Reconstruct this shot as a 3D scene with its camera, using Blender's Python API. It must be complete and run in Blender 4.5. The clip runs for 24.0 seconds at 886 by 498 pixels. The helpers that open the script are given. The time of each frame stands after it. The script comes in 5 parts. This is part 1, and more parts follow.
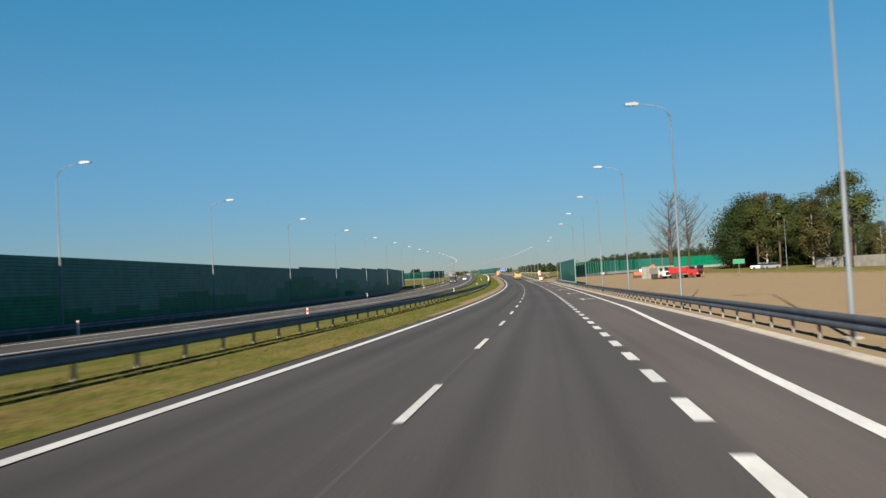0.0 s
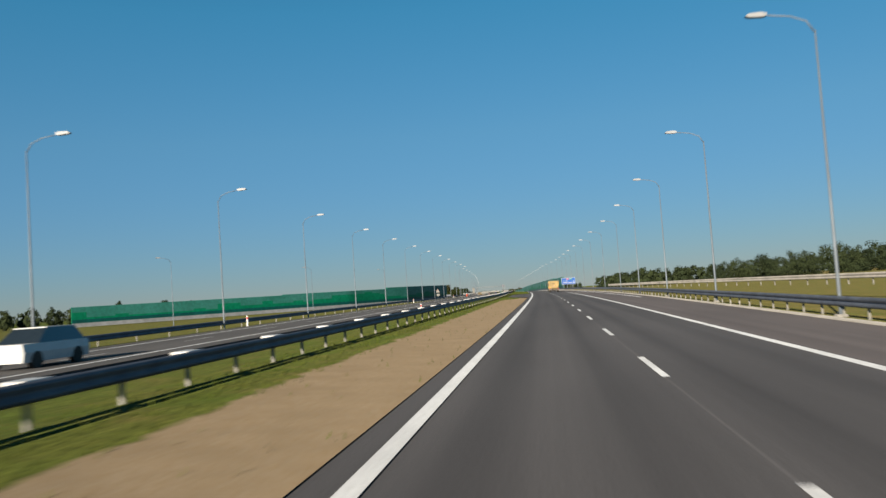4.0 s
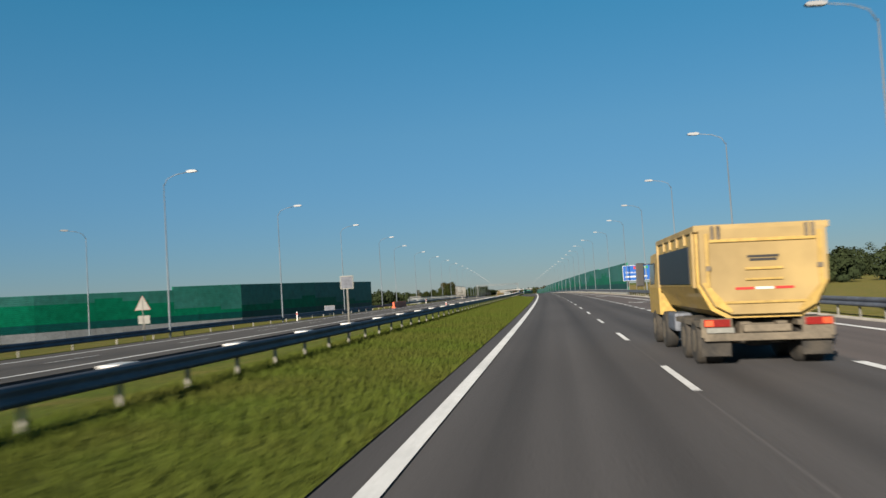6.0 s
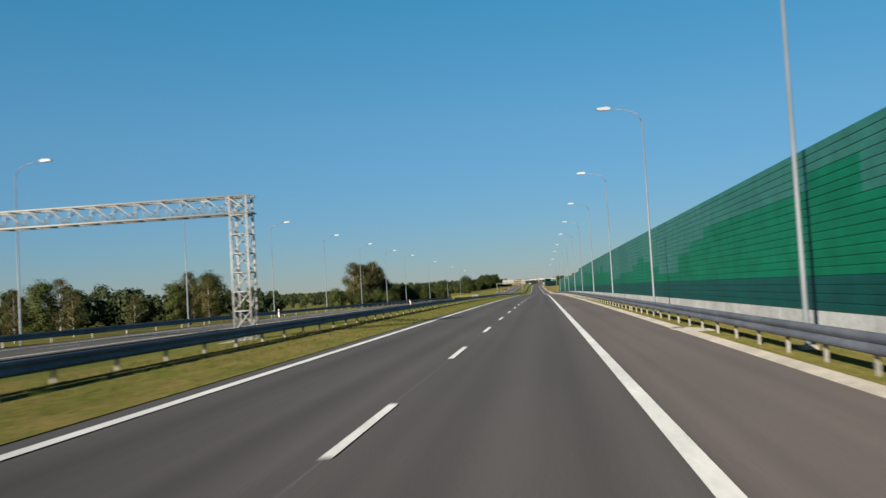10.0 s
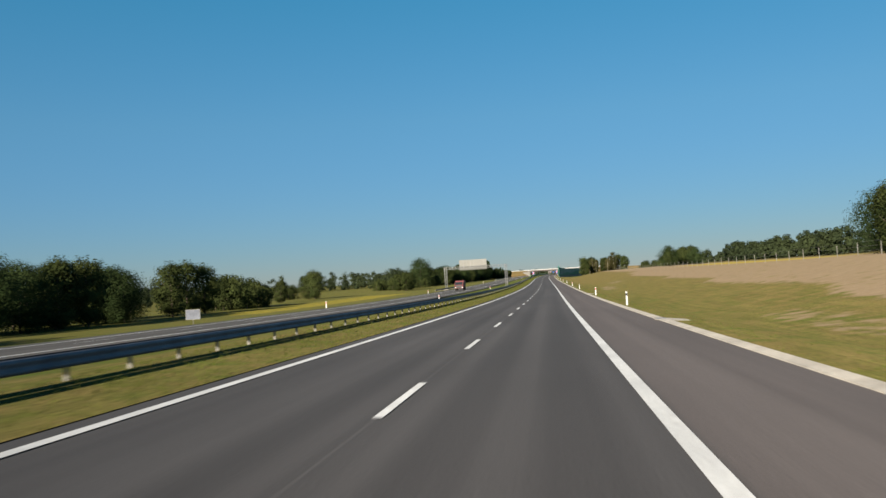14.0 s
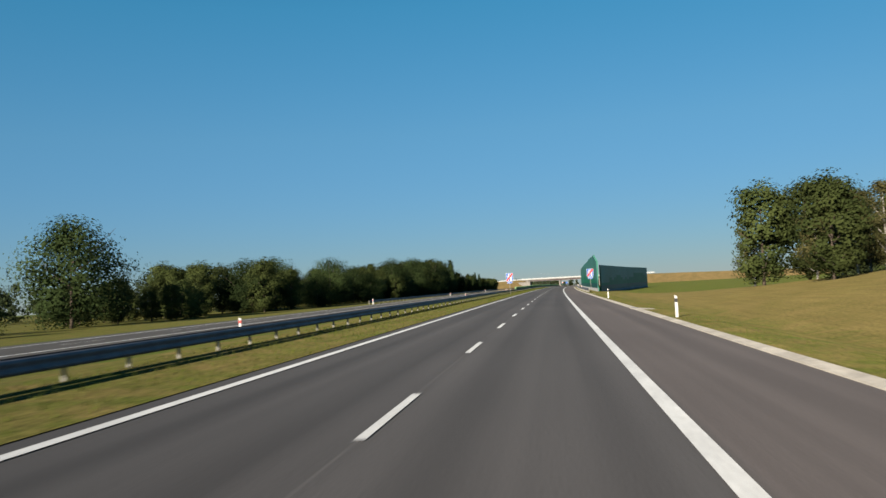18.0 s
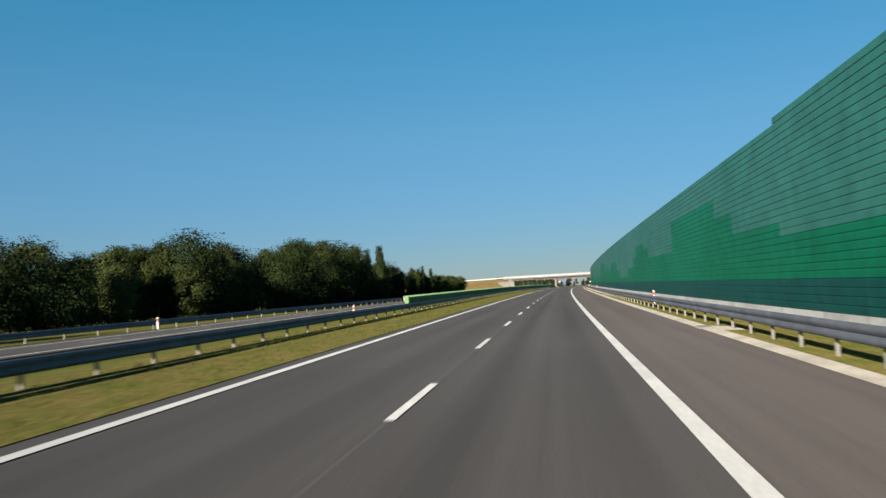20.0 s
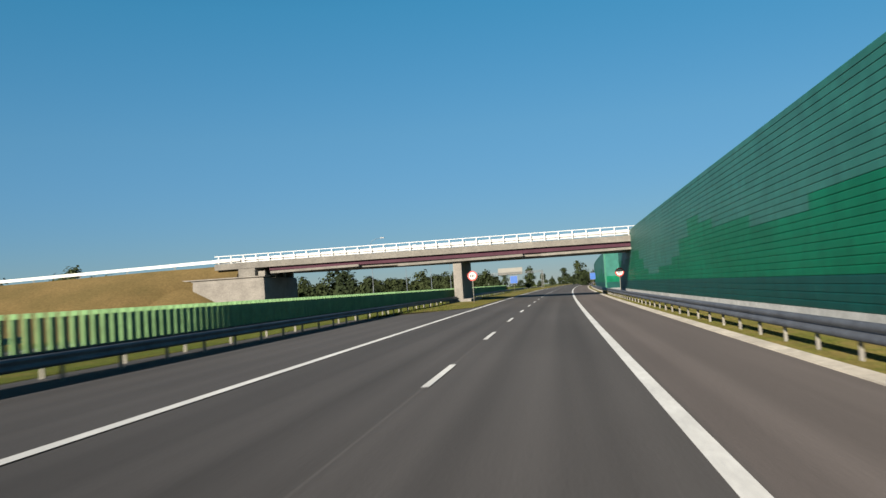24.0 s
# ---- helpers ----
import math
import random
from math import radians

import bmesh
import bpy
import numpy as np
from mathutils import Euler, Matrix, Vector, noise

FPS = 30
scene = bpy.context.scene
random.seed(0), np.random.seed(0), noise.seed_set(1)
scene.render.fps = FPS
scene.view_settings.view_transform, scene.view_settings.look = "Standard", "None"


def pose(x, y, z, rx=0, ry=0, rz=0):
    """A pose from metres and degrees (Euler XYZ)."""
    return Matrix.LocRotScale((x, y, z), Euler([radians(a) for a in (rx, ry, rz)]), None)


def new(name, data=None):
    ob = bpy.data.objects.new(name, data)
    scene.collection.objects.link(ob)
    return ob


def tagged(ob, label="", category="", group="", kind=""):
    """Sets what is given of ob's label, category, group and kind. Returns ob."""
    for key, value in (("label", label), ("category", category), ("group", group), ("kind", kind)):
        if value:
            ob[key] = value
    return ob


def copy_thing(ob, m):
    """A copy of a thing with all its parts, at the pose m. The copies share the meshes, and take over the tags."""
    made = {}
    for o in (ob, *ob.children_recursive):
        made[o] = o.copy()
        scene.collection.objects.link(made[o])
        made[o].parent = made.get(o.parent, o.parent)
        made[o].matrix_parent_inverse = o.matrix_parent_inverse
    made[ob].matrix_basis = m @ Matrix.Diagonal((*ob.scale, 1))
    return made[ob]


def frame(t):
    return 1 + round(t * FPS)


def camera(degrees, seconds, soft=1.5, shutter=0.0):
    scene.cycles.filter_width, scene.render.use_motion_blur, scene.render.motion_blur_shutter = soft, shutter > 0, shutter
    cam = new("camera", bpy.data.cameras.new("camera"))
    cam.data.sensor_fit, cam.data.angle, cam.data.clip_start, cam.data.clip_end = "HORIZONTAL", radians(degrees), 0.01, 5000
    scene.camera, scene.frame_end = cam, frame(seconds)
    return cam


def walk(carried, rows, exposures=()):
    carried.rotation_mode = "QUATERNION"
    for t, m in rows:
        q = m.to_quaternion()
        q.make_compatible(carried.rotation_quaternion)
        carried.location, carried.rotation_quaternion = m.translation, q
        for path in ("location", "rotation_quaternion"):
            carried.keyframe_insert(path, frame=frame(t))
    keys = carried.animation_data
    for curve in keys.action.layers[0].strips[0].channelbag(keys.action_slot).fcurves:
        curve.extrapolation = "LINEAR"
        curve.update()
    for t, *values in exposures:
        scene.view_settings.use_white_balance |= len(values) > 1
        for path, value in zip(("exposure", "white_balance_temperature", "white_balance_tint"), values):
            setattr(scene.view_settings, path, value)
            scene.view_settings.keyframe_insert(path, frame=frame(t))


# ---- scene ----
M = 0.4  # the place is built at two fifths of its real size; numbers below are real metres
cam = camera(56.12, 24.0, soft=1.5, shutter=0.09)
walk(cam, [
    (0.0, pose(0.792, 0.651, 0.650, 91.569, 3.124, 7.257)),
    (1.0, pose(0.290, 38.056, 0.013, 92.111, 3.207, 8.547)),
    (2.0, pose(-1.524, 75.697, -0.353, 92.505, 3.356, 11.190)),
    (3.0, pose(-4.304, 113.689, -0.505, 92.979, 4.136, 10.922)),
    (3.5, pose(-5.716, 132.886, -0.514, 93.068, 3.958, 11.468)),
    (5.5, pose(-12.214, 209.994, -0.338, 93.110, 3.755, 12.720)),
    (6.0, pose(-14.239, 229.267, -0.318, 93.043, 3.542, 13.764)),
    (7.0, pose(-18.476, 267.783, -0.323, 92.980, 3.803, 12.964)),
    (8.0, pose(-22.530, 306.611, -0.389, 92.821, 3.920, 13.010)),
    (9.0, pose(-27.130, 345.330, -0.534, 92.624, 3.365, 15.080)),
    (11.5, pose(-41.889, 440.581, -1.410, 92.069, 3.384, 16.027)),
    (12.0, pose(-44.821, 459.410, -1.668, 91.997, 3.556, 16.183)),
    (13.0, pose(-50.665, 496.916, -2.280, 91.968, 3.311, 16.222)),
    (14.0, pose(-56.738, 534.431, -2.914, 92.059, 3.249, 16.495)),
    (15.0, pose(-62.853, 572.002, -3.378, 92.290, 3.237, 16.653)),
    (16.0, pose(-68.823, 609.188, -3.584, 92.649, 3.276, 16.774)),
    (17.0, pose(-74.977, 645.973, -3.622, 92.787, 2.995, 17.113)),
    (17.5, pose(-78.079, 664.075, -3.599, 92.953, 3.080, 17.223)),
    (19.5, pose(-89.865, 734.632, -3.413, 92.951, 3.206, 16.806)),
    (20.0, pose(-92.766, 752.414, -3.365, 92.952, 3.194, 16.783)),
    (21.0, pose(-98.343, 788.283, -3.256, 92.907, 3.441, 16.257)),
    (22.0, pose(-103.425, 823.978, -3.170, 92.944, 3.676, 15.475)),
    (23.0, pose(-108.171, 859.342, -3.129, 92.839, 3.515, 14.866)),
    (24.0, pose(-112.435, 893.576, -3.124, 92.830, 3.782, 14.365)),
], [(0.0, 0.96), (1.5, 0.90), (3.5, 0.84), (6.0, 0.78), (8.0, 0.86), (9.5, 0.96), (13.0, 0.98), (15.0, 0.96), (16.5, 0.90), (19.5, 1.05), (22.0, 1.06), (24.0, 0.94)])

# ---- the road's line: curvature and grade at even stations, integrated ----
KNOT = np.arange(-60, 2700, 120.0)
CURV = np.array([0.2762, 0.2151, 0.2224, 0.2126, 0.0764, 0.1877, 0.1177, 0.1033, 0.177, -0.0207, 0.0092, 0.0478, -0.0402, 0.0599, 0.0311, -0.0334, -0.0658, -0.1262, -0.0891, -0.1496, -0.1463, -0.2142, -0.2653]) * 1e-3
GRADE = np.array([-2.913, -1.543, -0.771, -0.091, 0.365, 0.111, -0.06, -0.172, -0.666, -0.997, -1.371, -1.82, -1.344, -0.423, 0.056, 0.297, 0.256, 0.318, 0.146, -0.01, 0.054, 0.045, 0.137]) * 1e-2
ST = np.arange(-60, 2800, 2.0)


def summed(values):
    v = np.interp(ST, KNOT, values)
    return np.concatenate([[0], np.cumsum(v[1:] + v[:-1])])


HEAD = summed(CURV)
HEAD = HEAD - np.interp(0, ST, HEAD)
HALF = (HEAD[1:] + HEAD[:-1]) / 2
LX = np.concatenate([[0], np.cumsum(-np.sin(HALF) * 2)])
LY = np.concatenate([[0], np.cumsum(np.cos(HALF) * 2)])
LX, LY = LX - np.interp(0, ST, LX), LY - np.interp(0, ST, LY)
LZ = summed(GRADE)
LZ = LZ - np.interp(0, ST, LZ)


def head(s):
    return float(np.interp(s, ST, HEAD))


def lz(s):
    return float(np.interp(s, ST, LZ))


def world(s, n, z=0.0):
    """Scene place of station s, n metres left of the lane line, z above its level (beyond the ends the line runs straight on)."""
    c = min(max(s, -60.0), 2798.0)
    t = head(c)
    x = np.interp(c, ST, LX) - (s - c) * math.sin(t) - n * math.cos(t)
    y = np.interp(c, ST, LY) + (s - c) * math.cos(t) - n * math.sin(t)
    return Vector((x * M, y * M, (lz(c) + z) * M))


def at(s, n, z=0.0, turn=0.0, scale=1.0):
    """Pose of a thing at a station; its y axis runs along the road. turn: degrees to the left."""
    return Matrix.Translation(world(s, n, z)) @ Matrix.Rotation(head(s) + radians(turn), 4, "Z") @ Matrix.Scale(scale, 4)


def on_road(s, n, z=0.0, turn=0.0, cross=1.43):
    """Like at(), but lying on the road's long slope and crossfall."""
    return at(s, n, z) @ Matrix.Rotation(math.atan2(lz(s + 4) - lz(s), 4), 4, "X") @ Matrix.Rotation(radians(cross), 4, "Y") @ Matrix.Rotation(radians(turn), 4, "Z")


# ---- world, sun ----
SUN_EL, SUN_SIDE = 17.5, 20.5  # degrees: height, and how far left of straight behind
aim = head(1870) - radians(SUN_SIDE)
light_way = Vector((-math.sin(aim) * math.cos(radians(SUN_EL)), math.cos(aim) * math.cos(radians(SUN_EL)), -math.sin(radians(SUN_EL))))
sun = new("sun", bpy.data.lights.new("sun", "SUN"))
sun.data.energy, sun.data.angle, sun.data.color = 5.0, radians(0.55), (1.0, 0.88, 0.72)
sun.rotation_euler = light_way.to_track_quat("-Z", "Y").to_euler()
scene.world = bpy.data.worlds.new("world")
scene.world.use_nodes = True
wn = scene.world.node_tree
sky = wn.nodes.new("ShaderNodeTexSky")
sky.sky_type, sky.sun_disc = "NISHITA", False
sky.sun_elevation, sky.sun_rotation = radians(SUN_EL), math.atan2(-light_way.x, -light_way.y)
sky.air_density, sky.dust_density, sky.ozone_density, sky.altitude = 1.0, 0.0, 5.0, 120
sky_at = wn.nodes.new("ShaderNodeTexCoord")
sky_up = wn.nodes.new("ShaderNodeSeparateXYZ")
wn.links.new(sky_at.outputs["Generated"], sky_up.inputs[0])
height = wn.nodes.new("ShaderNodeMapRange")
height.inputs[1].default_value, height.inputs[2].default_value = 0.0, 0.42
wn.links.new(sky_up.outputs[2], height.inputs[0])
tint = wn.nodes.new("ShaderNodeValToRGB")
for place, tone in ((0.0, (0.57, 0.655, 0.84, 1)), (0.45, (0.54, 0.77, 0.745, 1)), (0.8, (0.33, 0.775, 0.71, 1))):
    stop = tint.color_ramp.elements[0] if place == 0.0 else tint.color_ramp.elements.new(place)
    stop.color = tone
tint.color_ramp.elements.remove(tint.color_ramp.elements[-1])
wn.links.new(height.outputs[0], tint.inputs[0])
zenith = wn.nodes.new("ShaderNodeMapRange")
for k, v in ((1, 0.33), (2, 0.75), (3, 0.113), (4, 0.032)):
    zenith.inputs[k].default_value = v
wn.links.new(sky_up.outputs[2], zenith.inputs[0])
wn.links.new(zenith.outputs[0], wn.nodes["Background"].inputs[1])
level = wn.nodes.new("ShaderNodeRGBToBW")
wn.links.new(sky.outputs[0], level.inputs[0])
even = wn.nodes.new("ShaderNodeMath")
even.operation = "POWER"
even.inputs[1].default_value = -0.48
wn.links.new(level.outputs[0], even.inputs[0])
flat_sky = wn.nodes.new("ShaderNodeMix")
flat_sky.data_type, flat_sky.blend_type = "RGBA", "MULTIPLY"
flat_sky.inputs[0].default_value = 1.0
wn.links.new(sky.outputs[0], flat_sky.inputs[6])
wn.links.new(even.outputs[0], flat_sky.inputs[7])
deep = wn.nodes.new("ShaderNodeMix")
deep.data_type, deep.blend_type = "RGBA", "MULTIPLY"
deep.inputs[0].default_value = 1.0
wn.links.new(flat_sky.outputs[2], deep.inputs[6])
wn.links.new(tint.outputs[0], deep.inputs[7])
wn.links.new(deep.outputs[2], wn.nodes["Background"].inputs[0])


# ---- materials ----
def material(name, colour, rough=0.6, metal=0.0, spec=0.5, other=None, scale=3.0, amount=0.5, bump=0.0, bump_scale=40.0, fine=None, coat=0.0, stretch=None, vary=0.08, snap=None, matte=0.0):
    """Principled surface whose colour wanders between two tones, with a second finer noise and bump. Scales are per real metre."""
    m = bpy.data.materials.new(name)
    m.use_nodes = True
    t = m.node_tree
    b = t.nodes["Principled BSDF"]
    b.inputs["Roughness"].default_value, b.inputs["Metallic"].default_value = rough, metal
    b.inputs["Specular IOR Level"].default_value, b.inputs["Coat Weight"].default_value = spec, coat
    b.inputs["Diffuse Roughness"].default_value = matte
    geo = t.nodes.new("ShaderNodeNewGeometry")
    mp = t.nodes.new("ShaderNodeMapping")
    mp.inputs["Scale"].default_value = [v / M for v in (stretch or (1, 1, 1))]
    t.links.new(geo.outputs["Position"], mp.inputs[0])

    def noise_at(freq, detail=4, stepped=False):
        n = t.nodes.new("ShaderNodeTexNoise")
        n.inputs["Scale"].default_value, n.inputs["Detail"].default_value = freq, detail
        where = mp.outputs[0]
        if stepped:
            sn = t.nodes.new("ShaderNodeVectorMath")
            sn.operation = "SNAP"
            sn.inputs[1].default_value = snap
            t.links.new(where, sn.inputs[0])
            where = sn.outputs[0]
        t.links.new(where, n.inputs["Vector"])
        return n.outputs["Fac"]

    def mixed(fac, a, c, blend="MIX"):
        x = t.nodes.new("ShaderNodeMix")
        x.data_type, x.blend_type = "RGBA", blend
        for sock, v in ((x.inputs[0], fac), (x.inputs[6], a), (x.inputs[7], c)):
            if isinstance(v, bpy.types.NodeSocket):
                t.links.new(v, sock)
            else:
                sock.default_value = v if isinstance(v, float) else (*v, 1)
        return x.outputs[2]

    def ramp(sock, lo, hi):
        r = t.nodes.new("ShaderNodeMapRange")
        r.inputs[1].default_value, r.inputs[2].default_value = lo, hi
        t.links.new(sock, r.inputs[0])
        return r.outputs[0]

    second = other or tuple(v * (1 - amount) for v in colour)
    col = mixed(ramp(noise_at(scale, 4, snap is not None), 0.35, 0.65), colour, second)
    tone = mixed(ramp(noise_at(fine or scale * 9, 3), 0.3, 0.7), (0.8, 0.8, 0.8), (1.15, 1.15, 1.15))
    col = mixed(1.0, col, tone, "MULTIPLY")
    info = t.nodes.new("ShaderNodeObjectInfo")
    each = t.nodes.new("ShaderNodeMapRange")
    each.inputs[3].default_value, each.inputs[4].default_value = 1 - vary, 1 + vary
    t.links.new(info.outputs["Random"], each.inputs[0])
    col = mixed(1.0, col, each.outputs[0], "MULTIPLY")
    t.links.new(col, b.inputs["Base Color"])
    if bump:
        bp = t.nodes.new("ShaderNodeBump")
        bp.inputs["Strength"].default_value, bp.inputs["Distance"].default_value = bump, 0.02 * M
        t.links.new(noise_at(bump_scale, 2), bp.inputs["Height"])
        t.links.new(bp.outputs[0], b.inputs["Normal"])
    return m


def asphalt_material():
    """Worn asphalt: streaks and darker wheel tracks run along the lanes, with stone grain and patches."""
    m = bpy.data.materials.new("asphalt")
    m.use_nodes = True
    t = m.node_tree
    b = t.nodes["Principled BSDF"]
    b.inputs["Roughness"].default_value, b.inputs["Specular IOR Level"].default_value = 0.85, 0.2
    b.inputs["Diffuse Roughness"].default_value = 1.0

    def maths(op, a, c=0.0):
        n = t.nodes.new("ShaderNodeMath")
        n.operation = op
        for sock, v in zip(n.inputs, (a, c)):
            if isinstance(v, bpy.types.NodeSocket):
                t.links.new(v, sock)
            else:
                sock.default_value = v
        return n.outputs[0]

    def attr(name):
        a = t.nodes.new("ShaderNodeAttribute")
        a.attribute_name = name
        return a.outputs["Fac"]

    def mapped(sock, lo, hi, a, c):
        r = t.nodes.new("ShaderNodeMapRange")
        for k, v in ((1, lo), (2, hi), (3, a), (4, c)):
            r.inputs[k].default_value = v
        t.links.new(sock, r.inputs[0])
        return r.outputs[0]

    across, along = attr("across"), attr("along")

    def noise_at(fx, fy, detail=3):
        v = t.nodes.new("ShaderNodeCombineXYZ")
        t.links.new(maths("MULTIPLY", across, fx), v.inputs[0])
        t.links.new(maths("MULTIPLY", along, fy), v.inputs[1])
        n = t.nodes.new("ShaderNodeTexNoise")
        n.inputs["Scale"].default_value, n.inputs["Detail"].default_value = 1.0, detail
        t.links.new(v.outputs[0], n.inputs["Vector"])
        return n.outputs["Fac"]

    track = maths("ABSOLUTE", maths("SUBTRACT", maths("ABSOLUTE", maths("SUBTRACT", maths("ABSOLUTE", across), 1.9)), 0.85))
    tone = mapped(track, 0.1, 0.55, 0.84, 1.0)
    tone = maths("MULTIPLY", tone, mapped(noise_at(1.6, 0.012, 4), 0.3, 0.7, 0.84, 1.12))
    tone = maths("MULTIPLY", tone, mapped(noise_at(0.25, 0.06, 4), 0.3, 0.7, 0.88, 1.1))
    tone = maths("MULTIPLY", tone, mapped(noise_at(26, 26, 2), 0.25, 0.75, 0.72, 1.25))
    # thin joint between the lanes
    joint = maths("ABSOLUTE", maths("SUBTRACT", across, 0.02))
    tone = maths("MULTIPLY", tone, mapped(joint, 0.012, 0.03, 1.25, 1.0))
    x = t.nodes.new("ShaderNodeMix")
    x.data_type = "RGBA"
    t.links.new(mapped(across, -4.0, -3.8, 1.0, 0.0), x.inputs[0])
    x.inputs[6].default_value, x.inputs[7].default_value = (0.0400, 0.0392, 0.0412, 1), (0.056, 0.0505, 0.0510, 1)
    y = t.nodes.new("ShaderNodeMix")
    y.data_type, y.blend_type = "RGBA", "MULTIPLY"
    y.inputs[0].default_value = 1.0
    t.links.new(x.outputs[2], y.inputs[6])
    t.links.new(tone, y.inputs[7])
    t.links.new(y.outputs[2], b.inputs["Base Color"])
    bp = t.nodes.new("ShaderNodeBump")
    bp.inputs["Strength"].default_value, bp.inputs["Distance"].default_value = 0.35, 0.01 * M
    t.links.new(noise_at(40, 40, 2), bp.inputs["Height"])
    t.links.new(bp.outputs[0], b.inputs["Normal"])
    return m


ASPHALT = asphalt_material()
ASPHALT_OLD = material("asphalt_left", (0.050, 0.048, 0.047), 0.85, spec=0.2, matte=1.0, scale=0.3, amount=0.3, bump=0.3, bump_scale=60, stretch=(1, 0.15, 1))
DRY_BANK = material("dry_bank", (0.145, 0.105, 0.047), 0.95, spec=0.05, matte=1.0, other=(0.110, 0.085, 0.037), scale=0.25, fine=4, bump=0.6, bump_scale=6)
PLINTH_WHITE = material("plinth_concrete", (0.235, 0.25, 0.26), 0.85, matte=0.6, other=(0.185, 0.197, 0.205), scale=0.8, bump=0.2)
PAINT = material("road_paint", (0.365, 0.378, 0.39), 0.6, matte=1.0, other=(0.295, 0.305, 0.315), scale=0.5, fine=14, bump=0.2)
CONCRETE = material("concrete", (0.27, 0.255, 0.23), 0.85, matte=0.5, other=(0.21, 0.197, 0.178), scale=0.8, bump=0.3)
PALE = material("pale_concrete", (0.25, 0.237, 0.212), 0.8, matte=1.0, other=(0.19, 0.18, 0.162), scale=0.6, bump=0.2)
GANTRY_STEEL = material("gantry_steel", (0.30, 0.31, 0.31), 0.55, 0.1, amount=0.15)
STEEL = material("galvanised_steel", (0.145, 0.16, 0.19), 0.6, 0.1, spec=0.15, other=(0.105, 0.115, 0.14), scale=1.0)
POST_STEEL = material("post_steel", (0.24, 0.23, 0.205), 0.7, 0.05, other=(0.17, 0.165, 0.15), scale=2.0)
LAMP_STEEL = material("lamp_steel", (0.15, 0.18, 0.21), 0.55, 0.1, amount=0.1, scale=0.15, fine=0.4)
GREEN = material("green_panel", (0.002, 0.160, 0.084), 0.5, spec=0.15, other=(0.001, 0.128, 0.064), scale=0.11, vary=0.03, fine=1.2, bump=0.05, bump_scale=2, snap=(3.0, 3.0, 0.5))
# lighter teal: the sky's grazing sheen on the green wall, put into the colour
GREEN_SHEEN = material("sheen_panel", (0.034, 0.168, 0.140), 0.5, spec=0.35, other=(0.021, 0.142, 0.110), scale=0.11, vary=0.04, fine=1.2, bump=0.05, bump_scale=2)
GREEN_LOW = material("green_base_panel", (0.001, 0.064, 0.056), 0.5, spec=0.3, other=(0.001, 0.062, 0.056), scale=0.14, vary=0.07, fine=1.2)
LAMP_WHITE = material("lamp_white", (0.29, 0.30, 0.31), 0.5, amount=0.08, fine=0.4)
GREEN_POST = material("green_post", (0.01, 0.20, 0.12), 0.4, amount=0.2)
GLASS_GREEN = material("green_louvre", (0.165, 0.30, 0.135), 0.5, amount=0.2)
BARK = material("bark", (0.10, 0.075, 0.055), 0.9, scale=4, bump=0.5, bump_scale=20)
BIRCH = material("birch_bark", (0.5, 0.47, 0.42), 0.8, scale=4, other=(0.2, 0.18, 0.16))
LEAF_DARK = material("leaf_dark", (0.032, 0.047, 0.016), 0.85, spec=0.05, other=(0.016, 0.027, 0.009), scale=0.25, fine=2, vary=0.28)
LEAF_MID = material("leaf_mid", (0.052, 0.064, 0.020), 0.85, spec=0.05, other=(0.028, 0.039, 0.012), scale=0.25, fine=2, vary=0.28)
LEAF_OLIVE = material("leaf_olive", (0.082, 0.074, 0.030), 0.85, spec=0.05, other=(0.036, 0.038, 0.014), scale=0.3, fine=2, vary=0.28)
YELLOW = material("yellow_paint", (0.42, 0.275, 0.06), 0.55, other=(0.39, 0.26, 0.075), scale=0.9, coat=0.1)
DUSTY = material("dusty_yellow", (0.37, 0.265, 0.108), 0.8, other=(0.33, 0.24, 0.108), scale=0.35, fine=1.2)
DIRTY = material("dirty_chassis", (0.10, 0.085, 0.065), 0.85, other=(0.18, 0.15, 0.11), scale=2)
RUBBER = material("rubber", (0.025, 0.024, 0.023), 0.85, other=(0.06, 0.052, 0.042), scale=3)
DARK = material("dark_tarp", (0.02, 0.022, 0.026), 0.5, amount=0.3)
NAVY = material("navy_paint", (0.018, 0.026, 0.042), 0.75, spec=0.2, amount=0.3)
MAROON = material("maroon_paint", (0.12, 0.008, 0.012), 0.6, amount=0.3)
RED = material("red_paint", (0.50, 0.03, 0.025), 0.4, amount=0.2)
ORANGE = material("orange_plastic", (0.70, 0.09, 0.02), 0.5, amount=0.3)
WHITE = material("white_paint", (0.60, 0.60, 0.585), 0.45, amount=0.08)
BLUE = material("sign_blue", (0.005, 0.095, 0.40), 0.35, amount=0.1)
SIGN_BACK = material("sign_back", (0.215, 0.215, 0.195), 0.65, 0.0, amount=0.12)
SIGN_YELLOW = material("sign_yellow", (0.75, 0.36, 0.01), 0.4, amount=0.1)
BLACK = material("black_plastic", (0.02, 0.02, 0.022), 0.5, amount=0.2)
GLASS = material("dark_glass", (0.02, 0.03, 0.04), 0.08, spec=0.8, amount=0.1)
GREEN_SIGN = material("sign_green", (0.01, 0.25, 0.10), 0.4, amount=0.1)
LAMP_RED = material("lamp_red", (0.22, 0.015, 0.012), 0.25, amount=0.1)
PURPLE = material("girder_plum", (0.060, 0.020, 0.036), 0.7, spec=0.2, other=(0.050, 0.017, 0.030), scale=0.5)
HAZE_TREE = material("far_leaf", (0.040, 0.052, 0.022), 0.9, spec=0.05, other=(0.024, 0.034, 0.017), scale=0.06, fine=0.6)


